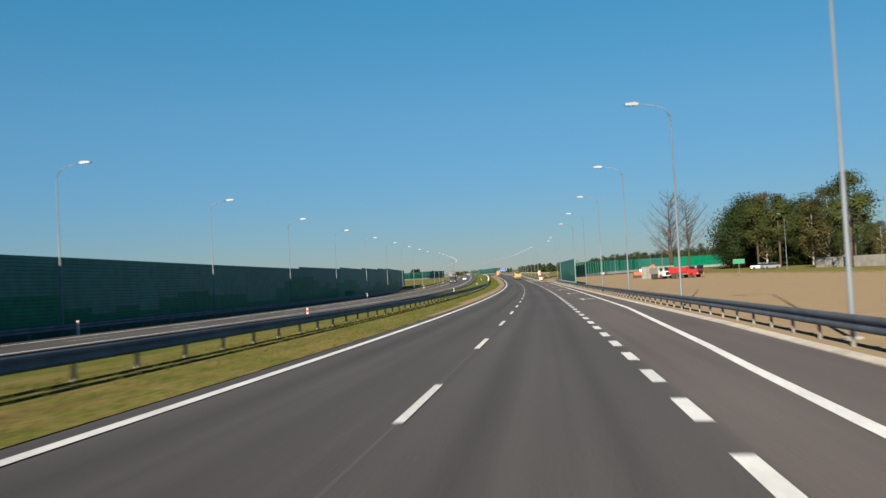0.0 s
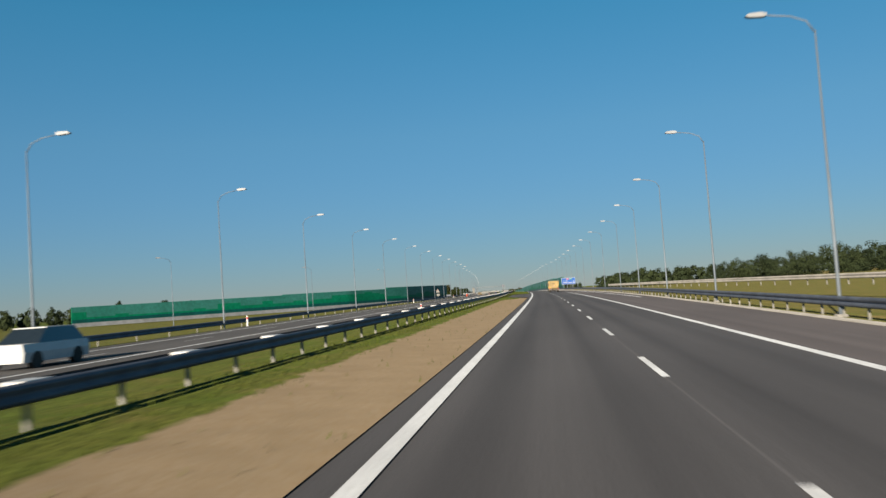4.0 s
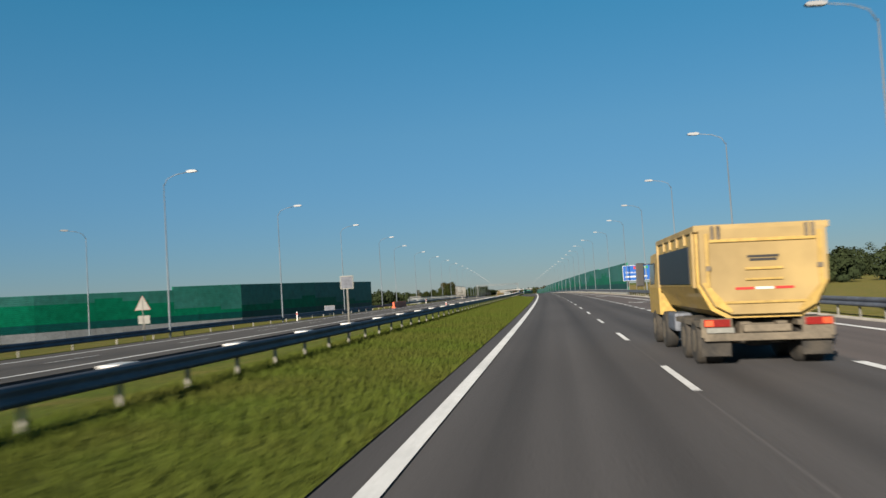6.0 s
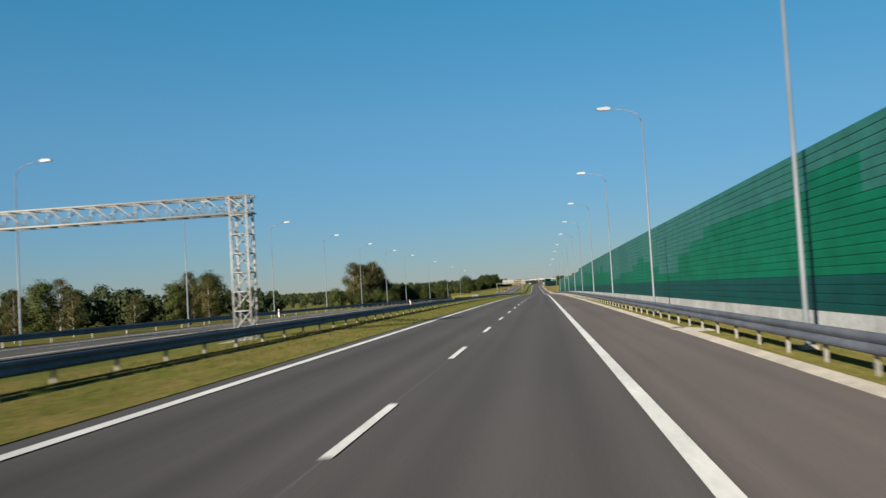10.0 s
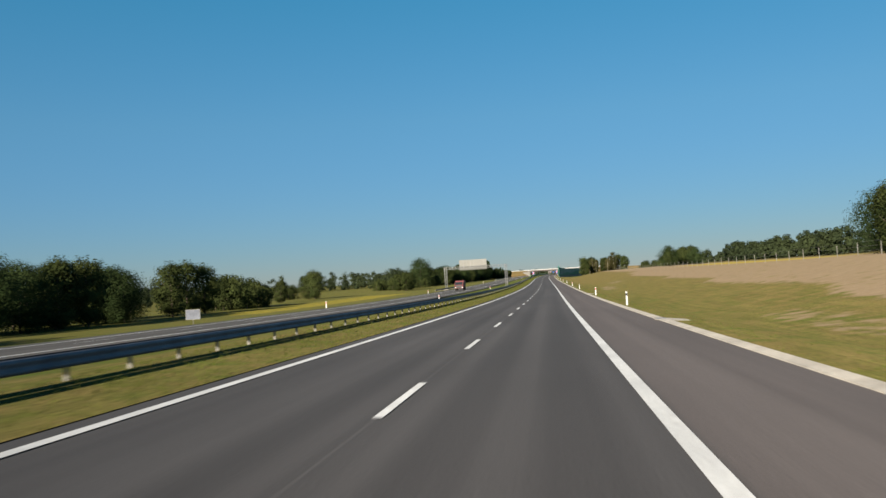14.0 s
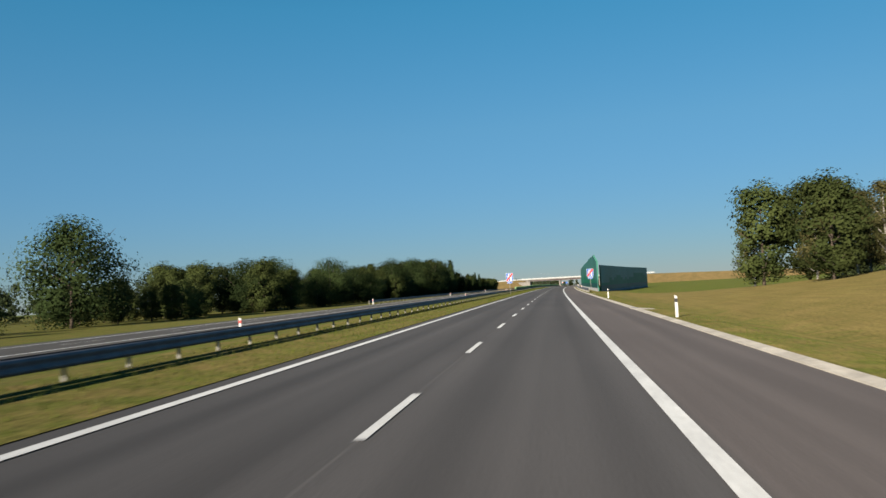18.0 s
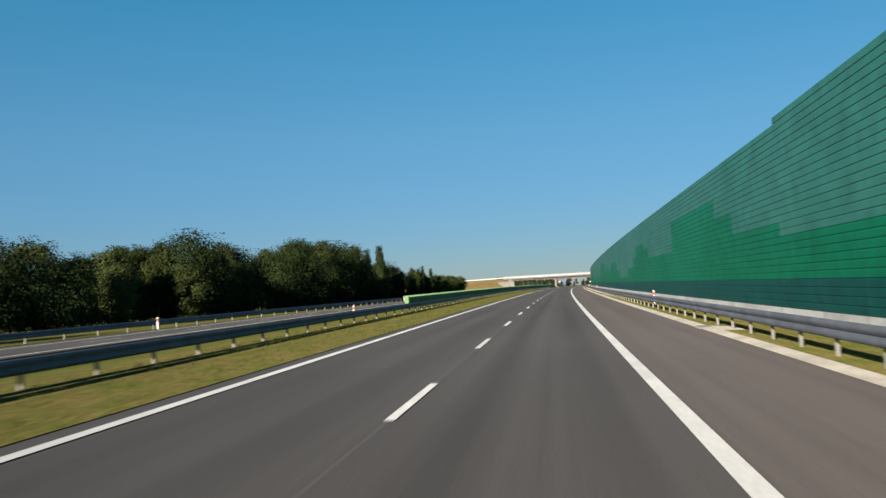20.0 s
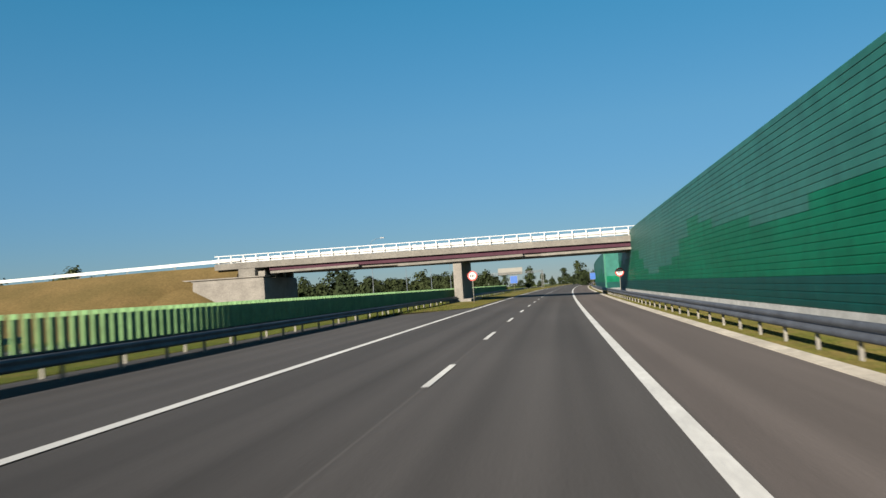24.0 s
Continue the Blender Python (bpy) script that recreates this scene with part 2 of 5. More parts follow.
def ground_material():
    m = bpy.data.materials.new("ground")
    m.use_nodes = True
    t = m.node_tree
    b = t.nodes["Principled BSDF"]
    b.inputs["Roughness"].default_value, b.inputs["Specular IOR Level"].default_value = 0.95, 0.05
    b.inputs["Diffuse Roughness"].default_value = 1.0
    geo = t.nodes.new("ShaderNodeNewGeometry")

    def noise_at(freq, detail=5):
        n = t.nodes.new("ShaderNodeTexNoise")
        n.inputs["Scale"].default_value, n.inputs["Detail"].default_value = freq / M, detail
        t.links.new(geo.outputs["Position"], n.inputs["Vector"])
        return n.outputs["Fac"]

    def blend(fac, a, c):
        x = t.nodes.new("ShaderNodeMix")
        x.data_type = "RGBA"
        for sock, v in ((x.inputs[0], fac), (x.inputs[6], a), (x.inputs[7], c)):
            if isinstance(v, bpy.types.NodeSocket):
                t.links.new(v, sock)
            else:
                sock.default_value = (*v, 1)
        return x.outputs[2]

    def mapped(sock, lo, hi):
        r = t.nodes.new("ShaderNodeMapRange")
        r.inputs[1].default_value, r.inputs[2].default_value = lo, hi
        t.links.new(sock, r.inputs[0])
        return r.outputs[0]

    def attr(name):
        a = t.nodes.new("ShaderNodeAttribute")
        a.attribute_name = name
        return a.outputs["Fac"]

    def added(a, c):
        n = t.nodes.new("ShaderNodeMath")
        t.links.new(a, n.inputs[0])
        t.links.new(c, n.inputs[1])
        return n.outputs[0]

    grass = blend(mapped(noise_at(0.35), 0.35, 0.65), (0.054, 0.078, 0.0125), (0.074, 0.080, 0.017))
    grass = blend(mapped(noise_at(4.0, 3), 0.35, 0.75), grass, (0.043, 0.052, 0.011))
    grass = blend(mapped(noise_at(16.0, 3), 0.5, 0.78), grass, (0.026, 0.035, 0.008))
    dry = blend(mapped(noise_at(0.5), 0.3, 0.7), (0.108, 0.085, 0.032), (0.085, 0.073, 0.024))
    sand = blend(mapped(noise_at(1.2), 0.3, 0.7), (0.165, 0.130, 0.089), (0.132, 0.104, 0.070))
    sand = blend(mapped(noise_at(9.0, 3), 0.35, 0.8), sand, (0.135, 0.098, 0.056))
    edge = noise_at(0.9)
    col = blend(mapped(added(attr("dry"), edge), 0.75, 1.15), grass, dry)
    # mowing streaks along the road, tufts between them
    for fx, fy, lo, hi in ((2.6, 0.10, 0.82, 1.14), (9.0, 4.0, 0.68, 1.28)):
        v = t.nodes.new("ShaderNodeCombineXYZ")
        for k, (name, f) in enumerate((("across", fx), ("along", fy))):
            m2 = t.nodes.new("ShaderNodeMath")
            m2.operation = "MULTIPLY"
            m2.inputs[1].default_value = f
            t.links.new(attr(name), m2.inputs[0])
            t.links.new(m2.outputs[0], v.inputs[k])
        nz = t.nodes.new("ShaderNodeTexNoise")
        nz.inputs["Scale"].default_value, nz.inputs["Detail"].default_value = 1.0, 3
        t.links.new(v.outputs[0], nz.inputs["Vector"])
        rg = t.nodes.new("ShaderNodeMapRange")
        for k, value in ((1, 0.3), (2, 0.7), (3, lo), (4, hi)):
            rg.inputs[k].default_value = value
        t.links.new(nz.outputs["Fac"], rg.inputs[0])
        x = t.nodes.new("ShaderNodeMix")
        x.data_type, x.blend_type = "RGBA", "MULTIPLY"
        x.inputs[0].default_value = 1.0
        t.links.new(col, x.inputs[6])
        t.links.new(rg.outputs[0], x.inputs[7])
        col = x.outputs[2]
    col = blend(mapped(added(attr("sand"), edge), 0.85, 1.05), col, sand)
    col = blend(mapped(added(attr("bloom"), noise_at(0.6)), 1.1, 1.5), col, (0.19, 0.155, 0.022))
    t.links.new(col, b.inputs["Base Color"])
    bp = t.nodes.new("ShaderNodeBump")
    bp.inputs["Strength"].default_value, bp.inputs["Distance"].default_value = 0.45, 0.04 * M
    t.links.new(noise_at(9.0, 3), bp.inputs["Height"])
    t.links.new(bp.outputs[0], b.inputs["Normal"])
    return m


GROUND = ground_material()


# ---- builders ----
def mesh_of(name, verts, faces, mat, smooth=False):
    me = bpy.data.meshes.new(name)
    me.from_pydata([tuple(v) for v in verts], [], faces)
    me.materials.append(mat)
    if smooth:
        me.polygons.foreach_set("use_smooth", [True] * len(me.polygons))
    me.update()
    return me


def part(name, bm, mat, parent=None, label="", kind=""):
    """One mesh object from a bmesh in real metres, linked under its parent."""
    bmesh.ops.scale(bm, vec=(M, M, M), verts=bm.verts)
    me = bpy.data.meshes.new(name)
    bm.to_mesh(me)
    bm.free()
    me.materials.append(mat)
    ob = new(name, me)
    ob.parent = parent
    return tagged(ob, label, kind=kind)


def placed(name, me, m, parent=None):
    """Another object on a mesh that exists, at a scene pose (the parent stands at the origin)."""
    ob = new(name, me)
    ob.matrix_basis = m
    ob.parent = parent
    return ob


def empty(name, label, category, group="", m=None, kind=""):
    ob = new(name)
    ob.empty_display_size = 0.2
    if m is not None:
        ob.matrix_basis = m
    return tagged(ob, label, category, group, kind)


def add_box(bm, lo, hi, bevel=0.0):
    v = [bm.verts.new((x, y, z)) for x in (lo[0], hi[0]) for y in (lo[1], hi[1]) for z in (lo[2], hi[2])]
    fs = [bm.faces.new([v[i] for i in q]) for q in ((0, 1, 3, 2), (4, 6, 7, 5), (0, 4, 5, 1), (2, 3, 7, 6), (0, 2, 6, 4), (1, 5, 7, 3))]
    if bevel:
        es = list({e for fc in fs for e in fc.edges})
        bmesh.ops.bevel(bm, geom=es, offset=bevel, segments=2, affect="EDGES", profile=0.6)
    return bm


def box(lo, hi, bevel=0.0):
    return add_box(bmesh.new(), lo, hi, bevel)


def add_tube(bm, pts, radii, sides=8, cap=True):
    """A round tube through points, with a radius at each."""
    rings = []
    pts = [Vector(p) for p in pts]
    for i, p in enumerate(pts):
        d = (pts[min(i + 1, len(pts) - 1)] - pts[max(i - 1, 0)]).normalized()
        q = d.to_track_quat("Z", "Y")
        rings.append([bm.verts.new(p + q @ Vector((math.cos(a) * radii[i], math.sin(a) * radii[i], 0))) for a in [2 * math.pi * k / sides for k in range(sides)]])
    for a, b in zip(rings, rings[1:]):
        for k in range(sides):
            bm.faces.new((a[k], a[(k + 1) % sides], b[(k + 1) % sides], b[k])).smooth = True
    if cap:
        bm.faces.new(rings[0][::-1])
        bm.faces.new(rings[-1])
    return bm


def tube(pts, radii, sides=8):
    return add_tube(bmesh.new(), pts, radii, sides)


def extruded(profile, y0, y1):
    """A closed x-z outline pushed along y."""
    bm = bmesh.new()
    a = [bm.verts.new((x, y0, z)) for x, z in profile]
    b = [bm.verts.new((x, y1, z)) for x, z in profile]
    k = len(profile)
    for i in range(k):
        bm.faces.new((a[i], a[(i + 1) % k], b[(i + 1) % k], b[i]))
    bm.faces.new(a[::-1])
    bm.faces.new(b)
    bmesh.ops.recalc_face_normals(bm, faces=bm.faces)
    return bm


def plate(pts, y0, y1):
    """A flat outline in x-z with thickness along y."""
    return extruded(pts, y0, y1)


def strip(name, s0, s1, step, section, mat, parent=None, label="", kind="structure", attrs=None, smooth=False):
    """A ribbon along the road; section(s) gives (n, z) across, left to right."""
    ss = np.append(np.arange(s0, s1, step), s1)
    verts, faces, vals = [], [], {k: [] for k in (attrs or {})}
    for s in ss:
        row = section(float(s))
        for n, z in row:
            verts.append(world(float(s), n, z))
            for k in vals:
                vals[k].append(attrs[k](float(s), n))
    w = len(row)
    for i in range(len(ss) - 1):
        for j in range(w - 1):
            a = i * w + j
            faces.append((a, a + 1, a + w + 1, a + w))
    me = mesh_of(name, verts, faces, mat, smooth)
    if sum(q.normal.z * q.area for q in me.polygons) < 0:
        me.flip_normals()
    for k in vals:
        me.attributes.new(k, "FLOAT", "POINT").data.foreach_set("value", vals[k])
    ob = new(name, me)
    ob.parent = parent
    return tagged(ob, label, kind=kind)


def line_of(table):
    xs, ys = zip(*table)
    return lambda s: float(np.interp(s, xs, ys))


# ---- lines across the road ----
kerb_n = line_of([(-200, -7.6), (-60, -7.6), (18, -8.1), (34, -8.5), (114, -8.6), (200, -8.9), (235, -9.3), (250, -10.2), (262, -7.2), (308, -7.1), (360, -7.5), (470, -9.2), (530, -9.8), (580, -9.3), (700, -9.5), (787, -7.8), (835, -7.6), (880, -7.15), (960, -7.1), (2800, -7.0)])
pave_l = line_of([(-200, 4.3), (505, 4.3), (512, 8.1), (560, 8.1), (572, 4.3), (742, 4.3), (752, 8.3), (838, 8.3), (850, 4.3), (2135, 4.3), (2150, 10.8), (2306, 10.8), (2318, 4.3), (3000, 4.3)])
rail_m = line_of([(-200, 7.5), (15, 7.6), (109, 8.2), (200, 8.9), (300, 9.7), (345, 9.7), (500, 9.0), (587, 9.6), (684, 9.3), (760, 8.9), (830, 8.8), (884, 8.0), (1170, 8.2), (1359, 7.8), (1640, 7.8), (1911, 8.0), (2180, 9.1), (2310, 9.4), (2800, 9.4)])
exit_n = line_of([(-200, -3.75), (-40, -3.76), (0, -5.2), (15, -5.6), (24, -6.0), (54, -7.0), (116, -7.4), (211, -7.85), (231, -7.9)])
join_n = line_of([(470, -7.9), (600, -7.8), (650, -7.6), (700, -7.2), (714, -6.8), (782, -5.35), (794, -4.8), (836, -3.9)])
LEFT_DASH = 22.0


def rise(s):
    """How much of the cutting on the right stands at a station."""
    return float(np.interp(s, [1320, 1400, 1760, 1850], [0, 1, 1, 0]))


def field(s):
    return float(np.interp(s, [-100, 165, 300, 340, 3000], [1, 1, 1, 0, 0]))


def land(s, n):
    """Height of the ground against the lane line."""
    if n > kerb_n(s) and n < 4.4:
        return 0.025 * n - 0.10
    if n >= 4.4:
        if n < 15:
            return float(np.interp(n, [4.4, 6, 8, 11, 15], [0.02, 0.10, 0.22, 0.10, 0.05])) - (0.12 if n < pave_l(s) else 0)
        if n < 29.4:
            return 0.14 - 0.025 * (n - 15) - 0.16
        dip = float(np.interp(n, [29.4, 31, 38, 60, 120, 400], [-0.2, -0.3, -0.9, -1.2, -1.4, -2.0]))
        return dip
    flat = float(np.interp(n, [-400, -120, -40, -18, -11, -7], [-1.0, -1.0, -0.9, -0.7, -0.3, -0.2]))
    cut = float(np.interp(n, [-400, -120, -60, -40, -30, -22, -14, -11, -9, -7], [6.0, 4.6, 3.4, 2.9, 2.5, 1.3, -0.2, -0.6, -0.25, -0.2]))
    yard = float(np.interp(n, [-400, -120, -60, -30, -14, -9, -7], [2.0, 1.2, 0.8, 0.3, -0.1, -0.25, -0.2]))
    r, q = rise(s), field(s)
    return flat * (1 - r) * (1 - q) + cut * r + yard * q


def sandy(s, n):
    v = 0.0
    if 4 < n < 12:
        w = float(np.interp(s, [-60, 40, 95, 200, 300, 345, 480, 505, 575, 720, 745, 850, 870], [0.1, 0.3, 1.3, 1.5, 1.9, 2.6, 3.0, 1.0, 0.0, 0.1, 2.6, 2.5, 0.0]))
        v = max(v, 1.0 if n < 4.3 + w else 0.0)
    if n < -8:
        v = max(v, field(s) * float(np.interp(n, [-110, -62, -48, -38, -9, -8], [0.0, 0.15, 0.3, 0.75, 0.8, 0.9])), float(np.interp(s, [250, 280, 330, 345], [0, 0.55, 0.55, 0])) * (1 if n > -16 else 0))
        if 1350 < s < 1800 and n < float(np.interp(s, [1350, 1390, 1490, 1560, 1640], [-17, -17.7, -22, -23, -29])):
            v = max(v, 0.62 if n > -70 else 0.3)
        if 1366 < s < 1392 and -15 < n < -11:
            v = max(v, 0.40)
        if 1526 < s < 1546 and -19 < n < -14:
            v = max(v, 0.45)
        if 1490 < s < 1520 and -16 < n < -12:
            v = max(v, 0.45)
    return v


def flowers(s, n):
    """Yellow weeds at the far edge of the fields."""
    right = 1.0 if 1500 < s < 1660 and -75 < n < -42 else 0.0
    left = 1.0 if 1480 < s < 1640 and 45 < n < 75 else 0.0
    return max(right, left * 0.8)


def dryness(s, n):
    v = 0.35 if 4 < n < 10 else (0.5 if -16 < n < -7 or (n <= -16 and s < 900) else 0.25)
    if 4 < n < 10:
        v = float(np.interp(s, [0, 100, 560, 580, 700, 860, 900, 2300], [0.55, 0.45, 0.12, 0.02, 0.0, 0.25, 0.50, 0.50]))
    if n < -9 and rise(s) > 0:
        v = max(v, float(np.interp(n, [-60, -38, -30, -22, -14, -12, -11, -9], [0.9, 0.9, 0.8, 0.62, 0.55, 0.4, 0.25, 0.35])) + float(np.interp(s, [1540, 1620], [0, 0.25])) * (n < -12))
    if n > 30:
        v = max(v, 0.42)
    return v


NS = [700, 400, 250, 160, 110, 80, 60, 48, 40, 35, 31, 29.4, 26, 22, 18, 15, 13, 11, 9.6, 8.6, 7.6, 6.8, 6, 5.2, 4.8, 4.4, 4.1, 0, -4, -7, -7.7, -8.5, -9.2, -10, -11, -12.5, -14, -16, -17.9, -20, -22, -23.5, -26, -30, -34, -40, -50, -60, -80, -120, -180, -250, -400, -700]
ground = strip("ground", -150, 2900, 6, lambda s: [(n, land(s, n)) for n in NS], GROUND, attrs={"sand": sandy, "dry": dryness, "bloom": flowers, "across": lambda s, n: n, "along": lambda s, n: s}, smooth=True)
tagged(ground, "grass verges and fields with dry and sandy patches", "ground")
far = mesh_of("far_ground", [(-2400, -1600, -14 * M), (2400, -1600, -14 * M), (2400, 3000, -14 * M), (-2400, 3000, -14 * M)], [(0, 1, 2, 3)], GROUND)
tagged(new("ground_far", far), "distant flat fields", "ground", kind="structure")

# ---- road surfaces ----
road = strip("road", -150, 2800, 4, lambda s: [(pave_l(s), 0.02 - 0.12), (pave_l(s), 0.025 * 4.3 + 0.0 if pave_l(s) > 4.31 else 0.025 * 4.3), (4.0, 0.1), (0, 0), (-3.75, -0.09375), (kerb_n(s), 0.025 * kerb_n(s)), (kerb_n(s), 0.025 * kerb_n(s) - 0.2)], ASPHALT, attrs={"across": lambda s, n: n, "along": lambda s, n: s})
tagged(road, "dark grey asphalt motorway carriageway with tyre-worn lanes", "road")
left_z = lambda n: 0.14 - 0.025 * (n - 15)
road_left = strip("road_left", -150, 2800, 6, lambda s: [(29.2, left_z(29.2) - 0.2), (29.2, left_z(29.2)), (22, left_z(22)), (15.4, left_z(15.4)), (15.4, left_z(15.4) - 0.2)], ASPHALT_OLD)
tagged(road_left, "dark asphalt opposite carriageway beyond the median", "road")
kerb = strip("kerb", -150, 2800, 4, lambda s: [(kerb_n(s) + 0.02, 0.025 * kerb_n(s) - 0.1), (kerb_n(s) + 0.02, 0.025 * kerb_n(s) + 0.03), (kerb_n(s) - 0.32, 0.025 * kerb_n(s) + 0.06), (kerb_n(s) - 0.32, 0.025 * kerb_n(s) - 0.2)], PALE)
tagged(kerb, "pale concrete kerb gutter along the hard shoulder", "kerb")


def drain_inlet(s):
    """A grated gully in the gutter with a concrete apron behind it."""
    g = empty("drain_inlet", "cast iron gully grate in the gutter with a concrete apron", "drain", "gully grates along the shoulder", on_road(s, kerb_n(s) - 0.12, 0.025 * kerb_n(s) + 0.05))
    part("frame", box((-0.24, -0.5, -0.05), (0.24, 0.5, 0.012), 0.01), CONCRETE, g)
    for k in range(4):
        part("bar", box((-0.2, -0.42 + 0.22 * k, 0.012), (0.2, -0.30 + 0.22 * k, 0.026)), STEEL, g)
    part("apron", plate([(0.2, -0.06), (1.5, -0.14), (1.5, -0.1), (0.2, 0.0)], -0.9, 0.9), PALE, g)


for k in range(18):
    s = 917 + 77.7 * k
    if not 1855 < s < 1885:
        drain_inlet(s)
RAMP_OUT = [(225, -9.2), (240, -9.6), (249, -10.2), (268, -11.8), (290, -14.8), (314, -19.5), (345, -28), (380, -42), (410, -60)]
RAMP_IN = [(262, -7.0), (280, -7.1), (300, -9.4), (312, -11.6), (330, -15), (348, -20), (372, -29), (400, -44), (425, -62)]


def smooth_line(pts, k):
    a = np.array(pts, float)
    u = np.linspace(0, len(a) - 1, k)
    i = np.arange(len(a))
    return [(float(np.interp(v, i, a[:, 0])), float(np.interp(v, i, a[:, 1]))) for v in u]


def ribbon(name, left, right, z, mat, parent=None, label="", k=40):
    """A paved or painted band between two lines in the plan."""
    a, b = smooth_line(left, k), smooth_line(right, k)
    vs, fs = [], []
    for (s, n), (s2, n2) in zip(a, b):
        vs += [world(s, n, 0.025 * max(n, -12) + z), world(s2, n2, 0.025 * max(n2, -12) + z)]
    for i in range(k - 1):
        fs.append((2 * i, 2 * i + 1, 2 * i + 3, 2 * i + 2))
    me = mesh_of(name, vs, fs, mat)
    if me.polygons[0].normal.z < 0:
        me.flip_normals()
    flat = [v for pair in zip(a, b) for v in pair]
    me.attributes.new("across", "FLOAT", "POINT").data.foreach_set("value", [n - 6 for _, n in flat])
    me.attributes.new("along", "FLOAT", "POINT").data.foreach_set("value", [q for q, _ in flat])
    ob = new(name, me)
    ob.parent = parent
    return tagged(ob, label, kind="structure")


ramp = ribbon("road_ramp", RAMP_IN, RAMP_OUT, -0.02, ASPHALT)
tagged(ramp, "asphalt exit ramp curving away from the carriageway", "road")

# narrow strip along the left edge, darker than the asphalt and grass it joins
DARK_STRIP = material("dark_strip", (0.035, 0.029, 0.021), 0.95, spec=0.05, other=(0.024, 0.020, 0.014), scale=3.0, bump=0.5)
dark_strip = strip("soil_edge", -150, 2800, 4, lambda s: [(pave_l(s) + 0.09, 0.035 if pave_l(s) < 4.4 else land(s, pave_l(s) + 0.2) + 0.02), (pave_l(s) - 0.02, 0.025 * min(pave_l(s), 4.3) + 0.014)], DARK_STRIP)
tagged(dark_strip, "thin dark edge strip between asphalt and grass", "verge")

# ---- road markings ----
dash_me = mesh_of("lane_dash", [(x * M, y * M, 0.012 * M) for y in (0, 2, 4) for x in (-0.07, 0.07)], [(0, 1, 3, 2), (2, 3, 5, 4)], PAINT)
for k in range(-6, 215):
    placed("lane_dash", dash_me, on_road(12 * k, 0), road)
for k in range(0, 185):
    placed("lane_dash", dash_me, on_road(12 * k + 5, LEFT_DASH, left_z(LEFT_DASH), 0, -1.43), road_left)


def painted(name, s0, s1, n_of, width, parent=road, z_of=lambda n: 0.025 * n):
    return strip(name, s0, s1, 6, lambda s: [(n_of(s) + width / 2, z_of(n_of(s)) + 0.012), (n_of(s) - width / 2, z_of(n_of(s)) + 0.012)], PAINT, parent)


painted("edge_line", -60, 2700, lambda s: 3.75, 0.24)
painted("edge_line", 248, 560, lambda s: -3.75, 0.24)
painted("edge_line", 838, 2700, lambda s: -3.75, 0.24)
painted("edge_line", -60, 231, exit_n, 0.24)
painted("edge_line", 470, 836, join_n, 0.24)
painted("edge_line", -60, 2700, lambda s: 18.25, 0.24, road_left, left_z)
painted("edge_line", -60, 2700, lambda s: 25.75, 0.24, road_left, left_z)
wide_me = mesh_of("wide_dash", [(x * M, y * M, 0.012 * M) for y in (0, 2) for x in (-0.12, 0.12)], [(0, 1, 3, 2)], PAINT)
for a, b in ((-40, 246), (562, 838)):
    for k in range(int((b - a) / 4)):
        placed("wide_dash", wide_me, on_road(a + 4 * k, -3.75, -0.0938), road)
ribbon("ramp_line", [(s, n + 1.45) for s, n in RAMP_OUT[1:]], [(s, n + 1.25) for s, n in RAMP_OUT[1:]], 0.0, PAINT, ramp)
ribbon("ramp_line", [(262, -4.4), (300, -8.3), (312, -10.4), (330, -14), (348, -19), (372, -28), (400, -43)], [(262, -4.6), (300, -8.55), (312, -10.7), (330, -14.3), (348, -19.3), (372, -28.3), (400, -43.3)], 0.0, PAINT, ramp)

# ---- guard rails ----
TALL_BEAM = [(0.0, 0.36), (0.04, 0.37), (0.08, 0.40), (0.08, 0.50), (0.01, 0.545), (0.01, 0.575), (0.08, 0.62), (0.08, 0.71), (0.04, 0.745), (0.0, 0.76)]
WBEAM = [(0.0, 0.44), (0.035, 0.455), (0.08, 0.49), (0.08, 0.53), (0.02, 0.575), (0.02, 0.615), (0.08, 0.66), (0.08, 0.70), (0.035, 0.735), (0.0, 0.75)]
post_me = box((-0.04, -0.03, -0.1), (0.04, 0.03, 0.70))
bmesh.ops.scale(post_me, vec=(M, M, M), verts=post_me.verts)
POST = bpy.data.meshes.new("post")
post_me.to_mesh(POST)
POST.materials.append(POST_STEEL)
sp = box((-0.19, -0.35, 0.70), (0.19, 0.35, 0.765), 0.015)
bmesh.ops.scale(sp, vec=(M, M, M), verts=sp.verts)
SPACER = bpy.data.meshes.new("spacer")
sp.to_mesh(SPACER)
SPACER.materials.append(WHITE)


def guard_rail(s0, s1, n_of, z_of, sides, label, gap=2.67, spacers=False, mat=STEEL):
    """A run of crash barrier: beams on the given sides (+1 left, -1 right), posts, and spacers between two beams."""
    for a in np.arange(s0, s1, 180.0):
        b = min(a + 180.0, s1)
        rail = empty("guard_rail", label, "crash barrier", "crash barriers along the motorway")
        off = 0.2 if len(sides) > 1 else 0.08
        for side in sides:
            strip("beam", a, b, 6, lambda s: [(n_of(s) + side * (off + d), z_of(s) + h) for d, h in (WBEAM if len(sides) > 1 else TALL_BEAM)], mat, rail, kind="", smooth=True)
        for s in np.arange(a, b, gap):
            placed("post", POST, at(s, n_of(s), z_of(s)), rail)
            if spacers and int(s / gap) % 2 == 0:
                placed("spacer", SPACER, at(s, n_of(s), z_of(s)), rail)


